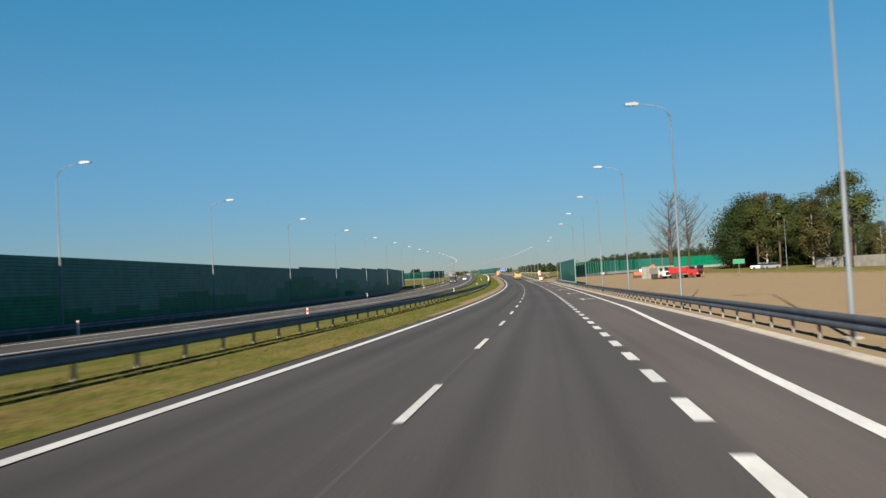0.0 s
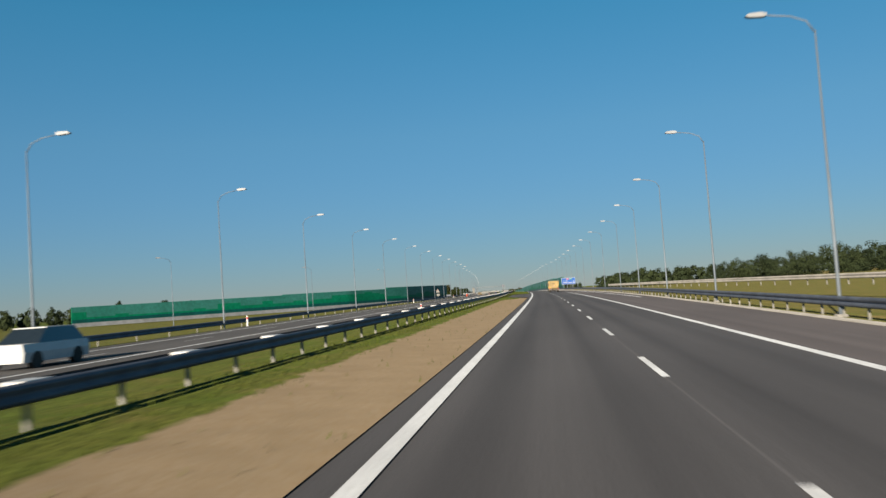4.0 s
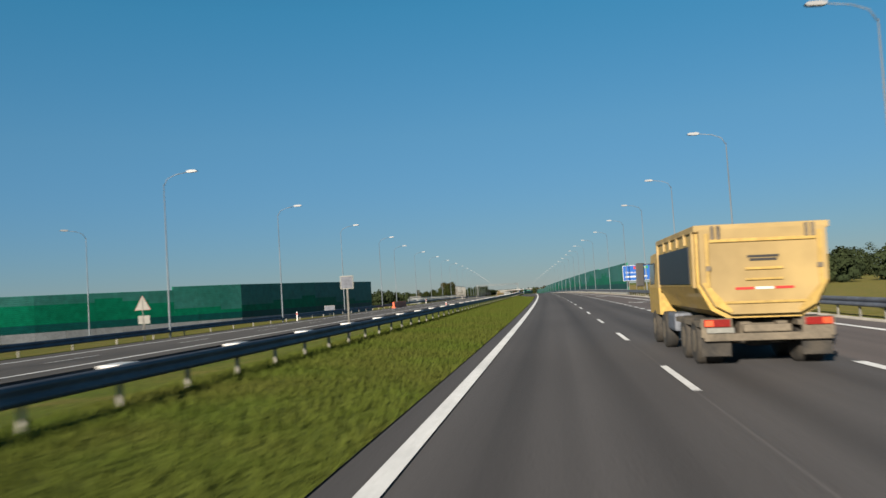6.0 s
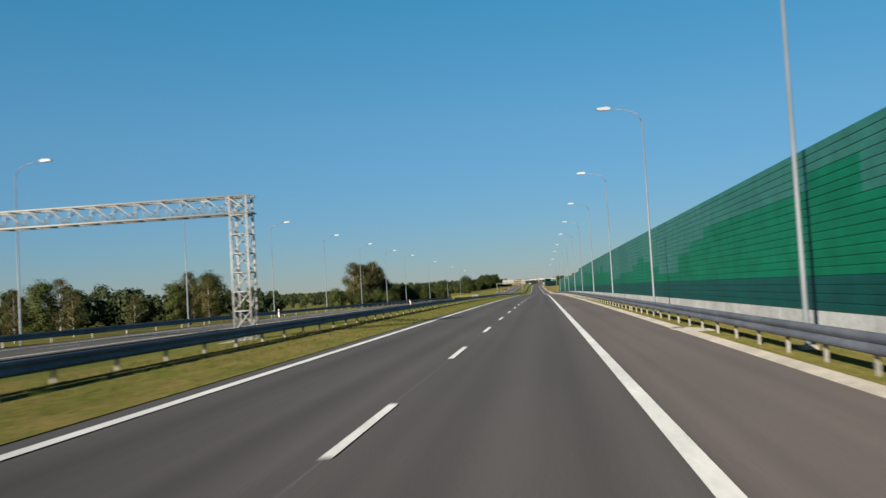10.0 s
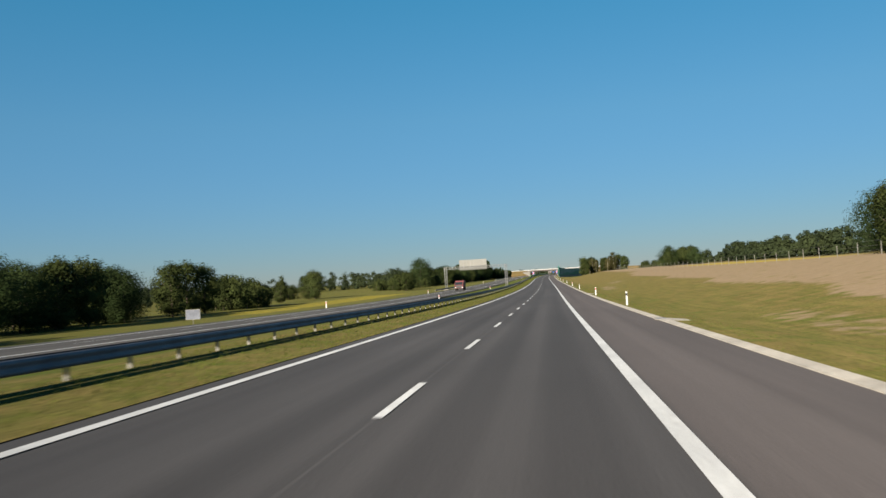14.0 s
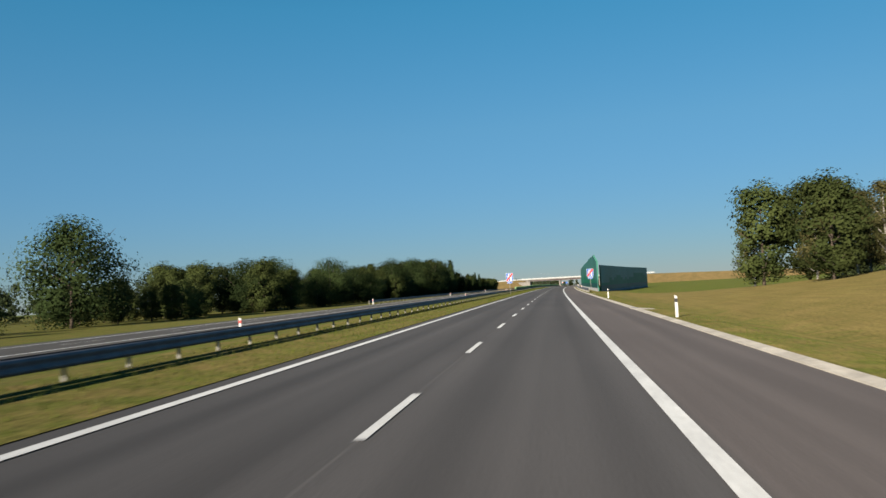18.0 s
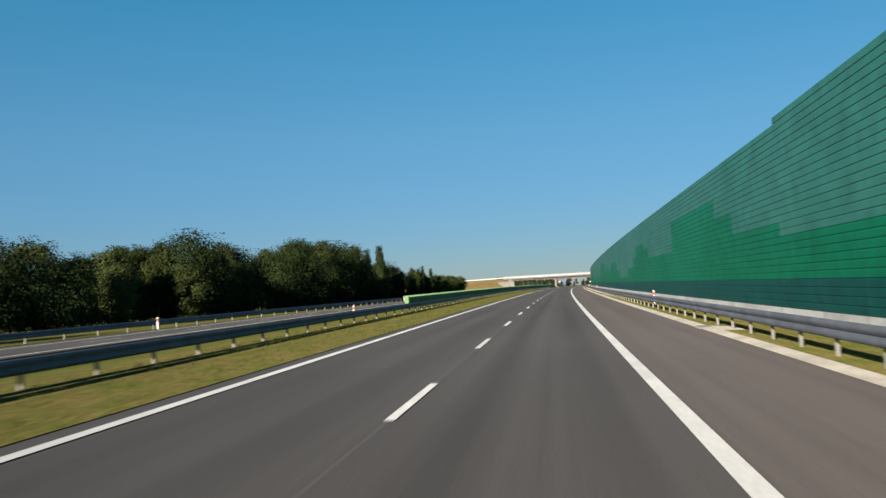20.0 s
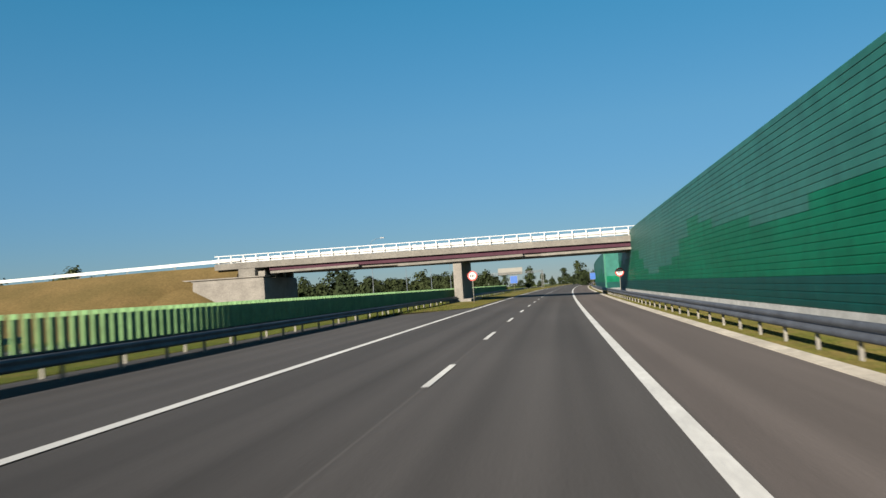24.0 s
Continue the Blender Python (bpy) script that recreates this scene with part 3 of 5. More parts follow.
rail_r = lambda s: kerb_n(s) - 1.0
guard_rail(-60, 240, rail_r, lambda s: -0.2, (1,), "grey galvanised steel crash barrier beside the shoulder")
guard_rail(240, 380, line_of([(240, -10.3), (249, -10.9), (268, -12.5), (290, -15.5), (314, -20.2), (345, -28.7), (380, -43)]), lambda s: -0.3, (1,), "grey crash barrier along the outside of the exit ramp", gap=4)
guard_rail(300, 1178, rail_r, lambda s: -0.2, (1,), "grey galvanised steel crash barrier beside the shoulder")
set_back = line_of([(1172, 1.95), (1192, 1.9), (1212, 1.3), (1228, 1.0), (1345, 1.0)])
guard_rail(1172, 1345, lambda s: kerb_n(s) - set_back(s), lambda s: -0.2, (1,), "grey crash barrier set back behind the end of another")
guard_rail(1868, 2560, rail_r, lambda s: -0.2, (1,), "grey galvanised steel crash barrier beside the shoulder")
guard_rail(-60, 280, rail_m, lambda s: 0.13, (1, -1), "double-sided steel crash barrier in the grass median")
guard_rail(280, 900, rail_m, lambda s: 0.13, (1, -1), "double-sided steel crash barrier with sunlit spacer blocks", gap=2.67, spacers=True)
guard_rail(900, 2470, rail_m, lambda s: 0.06, (1, -1), "double-sided steel crash barrier in the grass median")
guard_rail(-60, 1357, lambda s: 29.9, lambda s: -0.25, (-1,), "steel crash barrier beyond the opposite carriageway", gap=5)
guard_rail(1580, 1640, lambda s: 29.9, lambda s: -0.25, (-1,), "steel crash barrier beyond the opposite carriageway", gap=4)
guard_rail(1860, 2300, lambda s: 29.9, lambda s: -0.25, (-1,), "steel crash barrier beyond the opposite carriageway", gap=4)


# ---- noise walls ----
def panel_mesh(height, mat, level, length=4.0):
    """A ribbed cassette panel: its face steps in and out every quarter metre; dark base, green up to a level, a teal
    sky sheen painted above it.
    """
    prof = []
    k = int(round(height / 0.25))
    for i in range(k):
        z = i * 0.25
        prof += [(0.04, z), (0.06, z + 0.02), (0.06, z + 0.215), (0.04, z + 0.235)]
    prof += [(0.03, height), (-0.05, height), (-0.05, 0.0)]
    bm = extruded([(-x, z) for x, z in prof], 0.004, length - 0.004)
    bmesh.ops.scale(bm, vec=(M, M, M), verts=bm.verts)
    me = bpy.data.meshes.new("panel")
    bm.to_mesh(me)
    bm.free()
    me.materials.append(mat)
    me.materials.append(GREEN_LOW)
    me.materials.append(GREEN_SHEEN)
    for p in me.polygons:
        if abs(p.normal.z) < 0.95 and p.center.z < 1.0 * M:
            p.material_index = 1
        elif p.center.z > level * M:
            p.material_index = 2
    return me


def wall_post_mesh(height):
    bm = bmesh.new()
    add_box(bm, (0.02, -0.09, -0.5), (0.04, 0.09, height + 0.02))
    add_box(bm, (0.18, -0.09, -0.5), (0.20, 0.09, height + 0.02))
    add_box(bm, (0.04, -0.012, -0.5), (0.18, 0.012, height + 0.02))
    bmesh.ops.scale(bm, vec=(M, M, M), verts=bm.verts)
    me = bpy.data.meshes.new("wall_post")
    bm.to_mesh(me)
    bm.free()
    me.materials.append(GREEN_POST)
    return me


def plinth_mesh():
    bm = box((-0.06, 0.02, -1.1), (0.06, 3.98, 0.0), 0.01)
    bmesh.ops.scale(bm, vec=(M, M, M), verts=bm.verts)
    me = bpy.data.meshes.new("plinth")
    bm.to_mesh(me)
    bm.free()
    me.materials.append(PLINTH_WHITE)
    return me


PLINTH = plinth_mesh()
walls = {}
tone_rng = random.Random(41)


def green_level(s, h):
    """How high the deep green reaches before the painted sheen at a station: stepped waves along the wall."""
    v = 0.50 * h + 0.16 * h * math.sin(s / 17.0) + 0.14 * h * math.sin(s / 6.3 + 1.1) + tone_rng.choice((-0.5, 0.0, 0.0, 0.5))
    return max(1.5, min(h, round(v * 2) / 2))


def noise_wall(name, pts, heights, z_of, label, face=1, mat=GREEN):
    """Panels of 4 m along a line in the plan; heights(s) gives each panel's height, face=1 turns the ribs to the left of the line."""
    wall = empty(name, label, "noise wall", kind="structure")
    a = np.array([world(s, n) for s, n in pts])[:, :2]
    sta = np.array([s for s, n in pts])
    d = np.concatenate([[0], np.cumsum(np.hypot(*np.diff(a, axis=0).T))])
    for k in range(int(d[-1] / (4 * M))):
        u0, u1 = k * 4 * M, (k + 1) * 4 * M
        p, q = [np.array([np.interp(u, d, a[:, 0]), np.interp(u, d, a[:, 1])]) for u in (u0, u1)]
        s = float(np.interp(u0, d, sta))
        h = heights(s)
        level = green_level(s, h)
        if (h, level) not in walls:
            walls[h, level] = (panel_mesh(h, mat, level), wall_post_mesh(h))
        way = math.atan2(-(q - p)[0], (q - p)[1])
        m = Matrix.Translation((p[0], p[1], (lz(s) + z_of(s)) * M)) @ Matrix.Rotation(way, 4, "Z")
        e = float(np.interp(u1, d, sta))
        m = m @ Matrix.Rotation(math.atan2((lz(e) + z_of(e) - lz(s) - z_of(s)), 4.0), 4, "X")
        f = m if face > 0 else m @ Matrix.Translation((0, 4 * M, 0)) @ Matrix.Rotation(math.pi, 4, "Z")
        placed("panel", walls[h, level][0], f, wall)
        placed("post", walls[h, level][1], m if face > 0 else m @ Matrix.Rotation(math.pi, 4, "Z"), wall)
        placed("plinth", PLINTH, m, wall)
    return wall


noise_wall("noise_wall_1", [(173, -10.6), (232, -11.1), (250, -12.0), (268, -13.6), (290, -16.6), (314, -21.3), (345, -29.8), (380, -44), (410, -64), (430, -88), (440, -118)], lambda s: 4.75 if s < 330 else 5.0, lambda s: 0.55, "tall ribbed green metal noise barrier on a concrete plinth")
noise_wall("noise_wall_2", [(717, -11.4), (740, -11.2), (760, -10.9), (800, -10.4)] + [(s, -10.3) for s in range(830, 1328, 30)] + [(1329, -10.3)], lambda s: 4.5 if s < 770 else (4.75 if s < 1140 else (4.25 if s < 1160 or 1226 < s < 1240 else (4.0 if s < 1230 else 5.0))), lambda s: 0.52, "long ribbed green metal noise barrier on a concrete plinth")
noise_wall("noise_wall_3", [(s, -10.2) for s in range(1880, 2364, 22)] + [(2372, -10.2)], lambda s: min(6.75 if s < 1928 else 6.5, 5.25 + 0.5 * int((s - 1880) / 4 + 0.05)), lambda s: 0.34, "very tall ribbed green metal noise barrier beside the shoulder")
noise_wall("noise_wall_6", [(1882, -10.9), (1925, -19), (1966, -28)], lambda s: 5.0, lambda s: -0.2, "green noise barrier in shade running off beside a lane", -1)
noise_wall("noise_wall_7", [(s, -9.3) for s in range(2396, 2720, 24)], lambda s: 6.0, lambda s: 0.1, "green noise barrier beyond the overbridge")
noise_wall("noise_wall_4", [(-60, 32), (60, 32), (150, 33), (220, 36), (290, 41), (340, 45), (378, 47.5)], lambda s: 5.75 + 0.25 * min(5, max(0, int((s - 90) / 28))), lambda s: float(np.interp(s, [0, 150, 300], [-0.5, -0.55, -0.9])), "green noise barrier in shade beyond the opposite carriageway", -1)
noise_wall("noise_wall_5", [(600, 130), (640, 95), (672, 68), (700, 50), (720, 43), (746, 37)], lambda s: 4.5 if s < 650 else (4.75 if s < 690 else 5.25), lambda s: -0.1, "green noise barrier curving away beside a slip road", -1)
noise_wall("noise_wall_8", [(2396, -9.5), (2397, -18)], lambda s: 6.0, lambda s: 0.1, "short return of the green barrier in the bridge's shade", -1)


# ---- street lamps ----
def street_lamp():
    lamp = empty("street_lamp", "tall pale galvanised street lamp with a single arm", "street lamp", "street lamps along the motorway")
    part("pole", tube([(0, 0, -0.3), (0, 0, 0.5), (0, 0, 11.3)], [0.085, 0.075, 0.035]), LAMP_STEEL, lamp)
    part("base_plate", box((-0.2, -0.2, -0.3), (0.2, 0.2, 0.05), 0.02), CONCRETE, lamp)
    part("arm", tube([(0, 0, 11.2), (-0.3, 0, 11.7), (-0.9, 0, 11.95), (-1.9, 0, 12.1)], [0.035, 0.032, 0.03, 0.028]), LAMP_STEEL, lamp)
    part("lamp_head", extruded([(-1.8, 12.06), (-1.95, 12.02), (-2.5, 12.05), (-2.62, 12.12), (-2.5, 12.2), (-2.0, 12.22), (-1.8, 12.16)], -0.12, 0.12), LAMP_WHITE, lamp, "flat white lamp head")
    return lamp


lamp = street_lamp()
RIGHT_LAMPS = [(-3, -9.9), (51.6, -9.9), (79.3, -9.9), (107.8, -9.9), (135.7, -9.9), (162.4, -9.9), (224, -10.7), (249, -11.4), (312, -8.9), (335, -8.9), (361, -8.9), (389, -9.0), (415, -9.3), (441, -9.8), (468, -10.4), (496, -10.9), (524, -11.2), (552, -11.0), (580, -10.8), (607.6, -10.8), (635, -10.8), (661, -10.8), (687, -10.8), (712, -10.8), (739.8, -10.4), (766, -9.4)]
RIGHT_LAMPS += [(s, -8.8) for s in (791, 818.4, 844.3, 873, 902.3, 930.8, 957.6, 985, 1013, 1041, 1069, 1098, 1127.6, 1165.7, 1200, 1254, 1308)]
LEFT_LAMPS = [(2400 + 30 * k, 31.6) for k in range(5)] + [(28.5 + 28 * k, 31.6) for k in range(10)] + [(s, 29.6) for s in (310, 338.6, 367, 395.5, 423, 450, 476, 502, 527, 553, 578, 605, 632, 658, 685, 712)] + [(s, 31.6) for s in (738, 766, 794, 822, 850, 879, 908)] + [(936.3 + 26 * k, 31.6) for k in range(10)] + [(1215, 31.6), (1265, 31.6), (1315, 31.6)]
lamp.matrix_basis = at(24.7, -9.9, -0.2)
for s, n in RIGHT_LAMPS:
    copy_thing(lamp, at(s, n, -0.2))
for s, n in LEFT_LAMPS:
    copy_thing(lamp, at(s, n, -0.4) @ Matrix.Rotation(math.pi, 4, "Z"))
for s, n in ((190, -58), (330, -40), (372, -62), (300, -52), (440, 60), (520, 66), (600, 62), (660, 52)):
    copy_thing(lamp, at(s, n, land(s, n), 40))


# ---- trees ----
rng = np.random.default_rng(7)


def crown_data(height, width, base, clumps, leaves, size, shape, seed):
    """Vertices and faces of a crown: clumps of small folded leaf cards inside an uneven envelope."""
    r = np.random.default_rng(seed)
    cs = []
    while len(cs) < clumps:
        u = r.uniform(0, 1)
        rad = shape(u) * width / 2 * (0.75 + 0.4 * r.random())
        a = r.uniform(0, 2 * math.pi)
        q = rad * math.sqrt(r.uniform(0.15, 1))
        cs.append((q * math.cos(a), q * math.sin(a), base + u * (height - base)))
    cs = np.array(cs)
    n = clumps * leaves
    spread = width * 0.10 + 0.2
    c = np.repeat(cs, leaves, axis=0) + np.clip(r.normal(0, 0.85, (n, 3)), -1.3, 1.3) * [spread, spread, spread * 0.75]
    out = c - np.array([0, 0, base + (height - base) * 0.4])
    own = c - np.repeat(cs, leaves, axis=0)
    out = out / (np.linalg.norm(out, axis=1)[:, None] + 0.01) + 0.9 * own / (np.linalg.norm(own, axis=1)[:, None] + 0.01) + r.normal(0, 0.25, (n, 3))
    a = np.cross(out, r.normal(0, 1, (n, 3)))
    a /= np.linalg.norm(a, axis=1)[:, None]
    b = np.cross(out, a)
    b /= np.linalg.norm(b, axis=1)[:, None]
    k = size * r.uniform(0.6, 1.3, (n, 1))
    v = np.stack([c - a * k, c - b * k * 0.6, c + a * k, c + b * k * 0.6], 1).reshape(-1, 3)
    f = np.arange(n * 4).reshape(-1, 4)
    return v, f


ROUND = lambda u: math.sin(math.pi * min(1, 0.12 + 0.88 * u)) ** 0.6
CONE = lambda u: max(0.06, 1 - u) * 0.95
OVAL = lambda u: math.sin(math.pi * (0.1 + 0.85 * u)) ** 0.8


def tree(label, height, width, base, mat, bark, shape, seed, clumps=60, leaves=120, size=0.20, name="tree"):
    t = empty(name, label, "tree", "trees beside the motorway")
    r = random.Random(seed)
    bm = bmesh.new()
    add_tube(bm, [(0, 0, -0.3), (0.05, 0, base), (0.1, 0.1, height * 0.6), (0.1, 0.1, height * 0.92)], [height * 0.02, height * 0.016, height * 0.009, 0.02], 7)
    for k in range(9):
        a = r.uniform(0, 6.28)
        z = base + (height - base) * r.uniform(0.0, 0.6)
        l = width * 0.4 * r.uniform(0.6, 1.0)
        add_tube(bm, [(0.05, 0.05, z), (l * 0.5 * math.cos(a), l * 0.5 * math.sin(a), z + l * 0.3), (l * math.cos(a), l * math.sin(a), z + l * 0.75)], [height * 0.008, height * 0.005, 0.02], 5)
    part("trunk", bm, bark, t)
    v, f = crown_data(height, width, base, clumps, leaves, size, shape, seed)
    me = bpy.data.meshes.new("crown")
    me.from_pydata((v * M).tolist(), [], f.tolist())
    me.materials.append(mat)
    c = new("crown", me)
    c.parent = t
    return t


oak = tree("broad dark green deciduous tree in a meadow", 16, 18, 1.6, LEAF_DARK, BARK, ROUND, 11, 110, 120, 0.25)
oak.matrix_basis = at(1840, 73, -1.2)
alder = tree("mid green leafy tree at the field edge", 11, 7, 1.2, LEAF_MID, BARK, OVAL, 12)
alder.matrix_basis = at(1300, 62, -1.2)
willow = tree("olive brown birch beside the motorway", 15, 7, 1.5, LEAF_OLIVE, BIRCH, OVAL, 13, 60, 90, 0.20)
willow.matrix_basis = at(1292, 65, -1.2)
spruce = tree("dark pointed spruce at the wood's edge", 19, 6, 1.2, LEAF_DARK, BARK, CONE, 14, 70, 100, 0.22)
spruce.matrix_basis = at(2178, 62, -1.2)
pine = tree("tall grey-green pine with a high crown", 17, 9, 6, LEAF_MID, BARK, ROUND, 15, 60, 100, 0.22)
pine.matrix_basis = at(160, -60, 0.6)
bush = tree("low rounded green bush in the meadow", 4.5, 5.5, 0.3, LEAF_MID, BARK, ROUND, 16, 36, 90, 0.15, name="bush")
bush.matrix_basis = at(1320, 48, -1.1)


def grove(kinds, spots, jitter=0.3):
    for s, n, h in spots:
        k = kinds[int(rng.integers(len(kinds)))]
        base = {oak: 16, alder: 11, willow: 15, spruce: 19, pine: 17, bush: 4.5}[k]
        copy_thing(k, at(s, n, land(s, n) - 0.1, float(rng.uniform(0, 360)), h / base))


def scatter(kinds, s0, s1, n0, n1, count, h0, h1):
    grove(kinds, [(float(rng.uniform(s0, s1)), float(rng.uniform(n0, n1)), float(rng.uniform(h0, h1))) for _ in range(count)])


# left side: belt along the opposite carriageway
scatter([willow], 1280, 1316, 60, 72, 11, 15, 18)
scatter([bush, alder], 1240, 1276, 50, 72, 14, 4, 6.5)
scatter([alder, bush], 1320, 1400, 48, 75, 24, 5.5, 8)
scatter([alder, oak, alder], 1410, 1482, 64, 85, 22, 8, 11)
scatter([alder, oak], 1486, 1512, 66, 90, 8, 8, 11)
scatter([alder, bush], 1534, 1560, 68, 90, 12, 5.5, 8)
grove([alder, oak], [(1594, 80, 7), (1633, 80, 10.2), (1638, 84, 9)])
scatter([bush], 1570, 1690, 95, 125, 10, 4, 5.5)
grove([alder], [(1716, 61, 8.5), (1719, 65, 8), (1729, 61, 8.2), (1732, 64, 8), (1736, 62, 7)])
scatter([bush], 1740, 1830, 64, 90, 16, 4, 6)
scatter([alder, bush], 1850, 1890, 64, 95, 12, 5, 9)
scatter([alder, oak], 1890, 2030, 60, 90, 44, 8, 12.5)
scatter([alder, oak, pine], 2030, 2105, 57, 75, 40, 10, 15)
scatter([alder, oak, pine], 2105, 2150, 58, 80, 30, 13, 18)
scatter([spruce, alder, oak], 2150, 2200, 60, 74, 18, 10, 14)
grove([spruce], [(2171, 60, 18), (2158, 61, 17)])
grove([willow], [(2210, 57, 11.5), (2216, 56, 10.5), (2222, 55, 10)])
scatter([alder, oak], 1318, 1352, 50, 66, 18, 6, 8.5)
scatter([alder, spruce], 2180, 2212, 50, 64, 12, 8, 12)
scatter([alder], 2208, 2286, 46, 58, 36, 7.2, 9.2)
scatter([alder, willow], 1000, 1120, 45, 70, 14, 5, 9)
# right side
scatter([pine, willow, oak], 216, 275, -88, -62, 15, 15, 21)
scatter([willow, alder, pine], 120, 214, -98, -70, 18, 7, 9.5)
scatter([willow, willow, alder], 1782, 1814, -44, -22, 25, 6.5, 10.5)
scatter([alder, oak], 1700, 1745, -66, -54, 8, 6, 8.5)
scatter([alder, bush], 1745, 1890, -78, -58, 16, 5, 7.5)
scatter([alder, oak], 1448, 1470, -52, -43, 6, 6, 10)


def forest(name, s0, s1, n0, n1, count, h0, h1, mat, seed, label, z=None):
    """A far wood as one mesh of many small uneven crowns."""
    r = np.random.default_rng(seed)
    vs, fs, k = [], [], 0
    for _ in range(count):
        s, n = float(r.uniform(s0, s1)), float(r.uniform(n0, n1))
        h = float(r.uniform(h0, h1))
        v, f = crown_data(h, h * 0.8, 0.3, 14, 34, 0.48, ROUND if r.random() < 0.8 else CONE, int(r.integers(1e6)))
        c = min(max(s, -60), 2798)
        zz = land(c, n) if z is None else z
        vs.append(v * M + np.array(world(s, n, zz)))
        fs.append(f + k)
        k += len(v)
    me = bpy.data.meshes.new(name)
    me.from_pydata(np.concatenate(vs).tolist(), [], np.concatenate(fs).tolist())
    me.materials.append(mat)
    return tagged(new(name, me), label, "wood", kind="stuff")


forest("far_wood", 750, 1700, 140, 240, 240, 5, 8, HAZE_TREE, 21, "distant mixed wood beyond the fields")
forest("far_wood", 1000, 1270, 80, 120, 110, 6, 8.5, HAZE_TREE, 29, "olive wood edge beyond the gantry")
forest("far_wood", 820, 1250, 105, 150, 150, 3.5, 5.5, HAZE_TREE, 31, "low wood beyond the viaduct")
forest("far_wood", 1900, 2500, 95, 190, 230, 9, 14, HAZE_TREE, 22, "dense dark wood behind the meadow")
forest("far_wood", 1560, 1950, 200, 300, 100, 6, 9, HAZE_TREE, 28, "low distant trees beyond the meadow")
forest("far_wood", 430, 1150, -240, -145, 340, 11, 15, HAZE_TREE, 23, "wooded ridge beyond the slip road")
forest("far_wood", 745, 900, -80, -38, 60, 5, 8, HAZE_TREE, 33, "dense scrub behind the noise barrier")
forest("far_wood", 2480, 3400, -60, 300, 260, 6, 9, HAZE_TREE, 24, "hazy wood closing the horizon")
forest("far_wood", 2410, 2720, 42, 110, 130, 6.5, 9, HAZE_TREE, 30, "dense wood seen under the overbridge")
forest("far_wood", 1590, 2000, -118, -84, 210, 5, 8.5, HAZE_TREE, 25, "distant trees on the rise")
forest("far_wood", 300, 900, 180, 330, 170, 6, 9, HAZE_TREE, 26, "low distant trees beyond the slip road")
forest("far_wood", -100, 300, -260, -130, 110, 9, 15, HAZE_TREE, 27, "distant wood behind the building site")


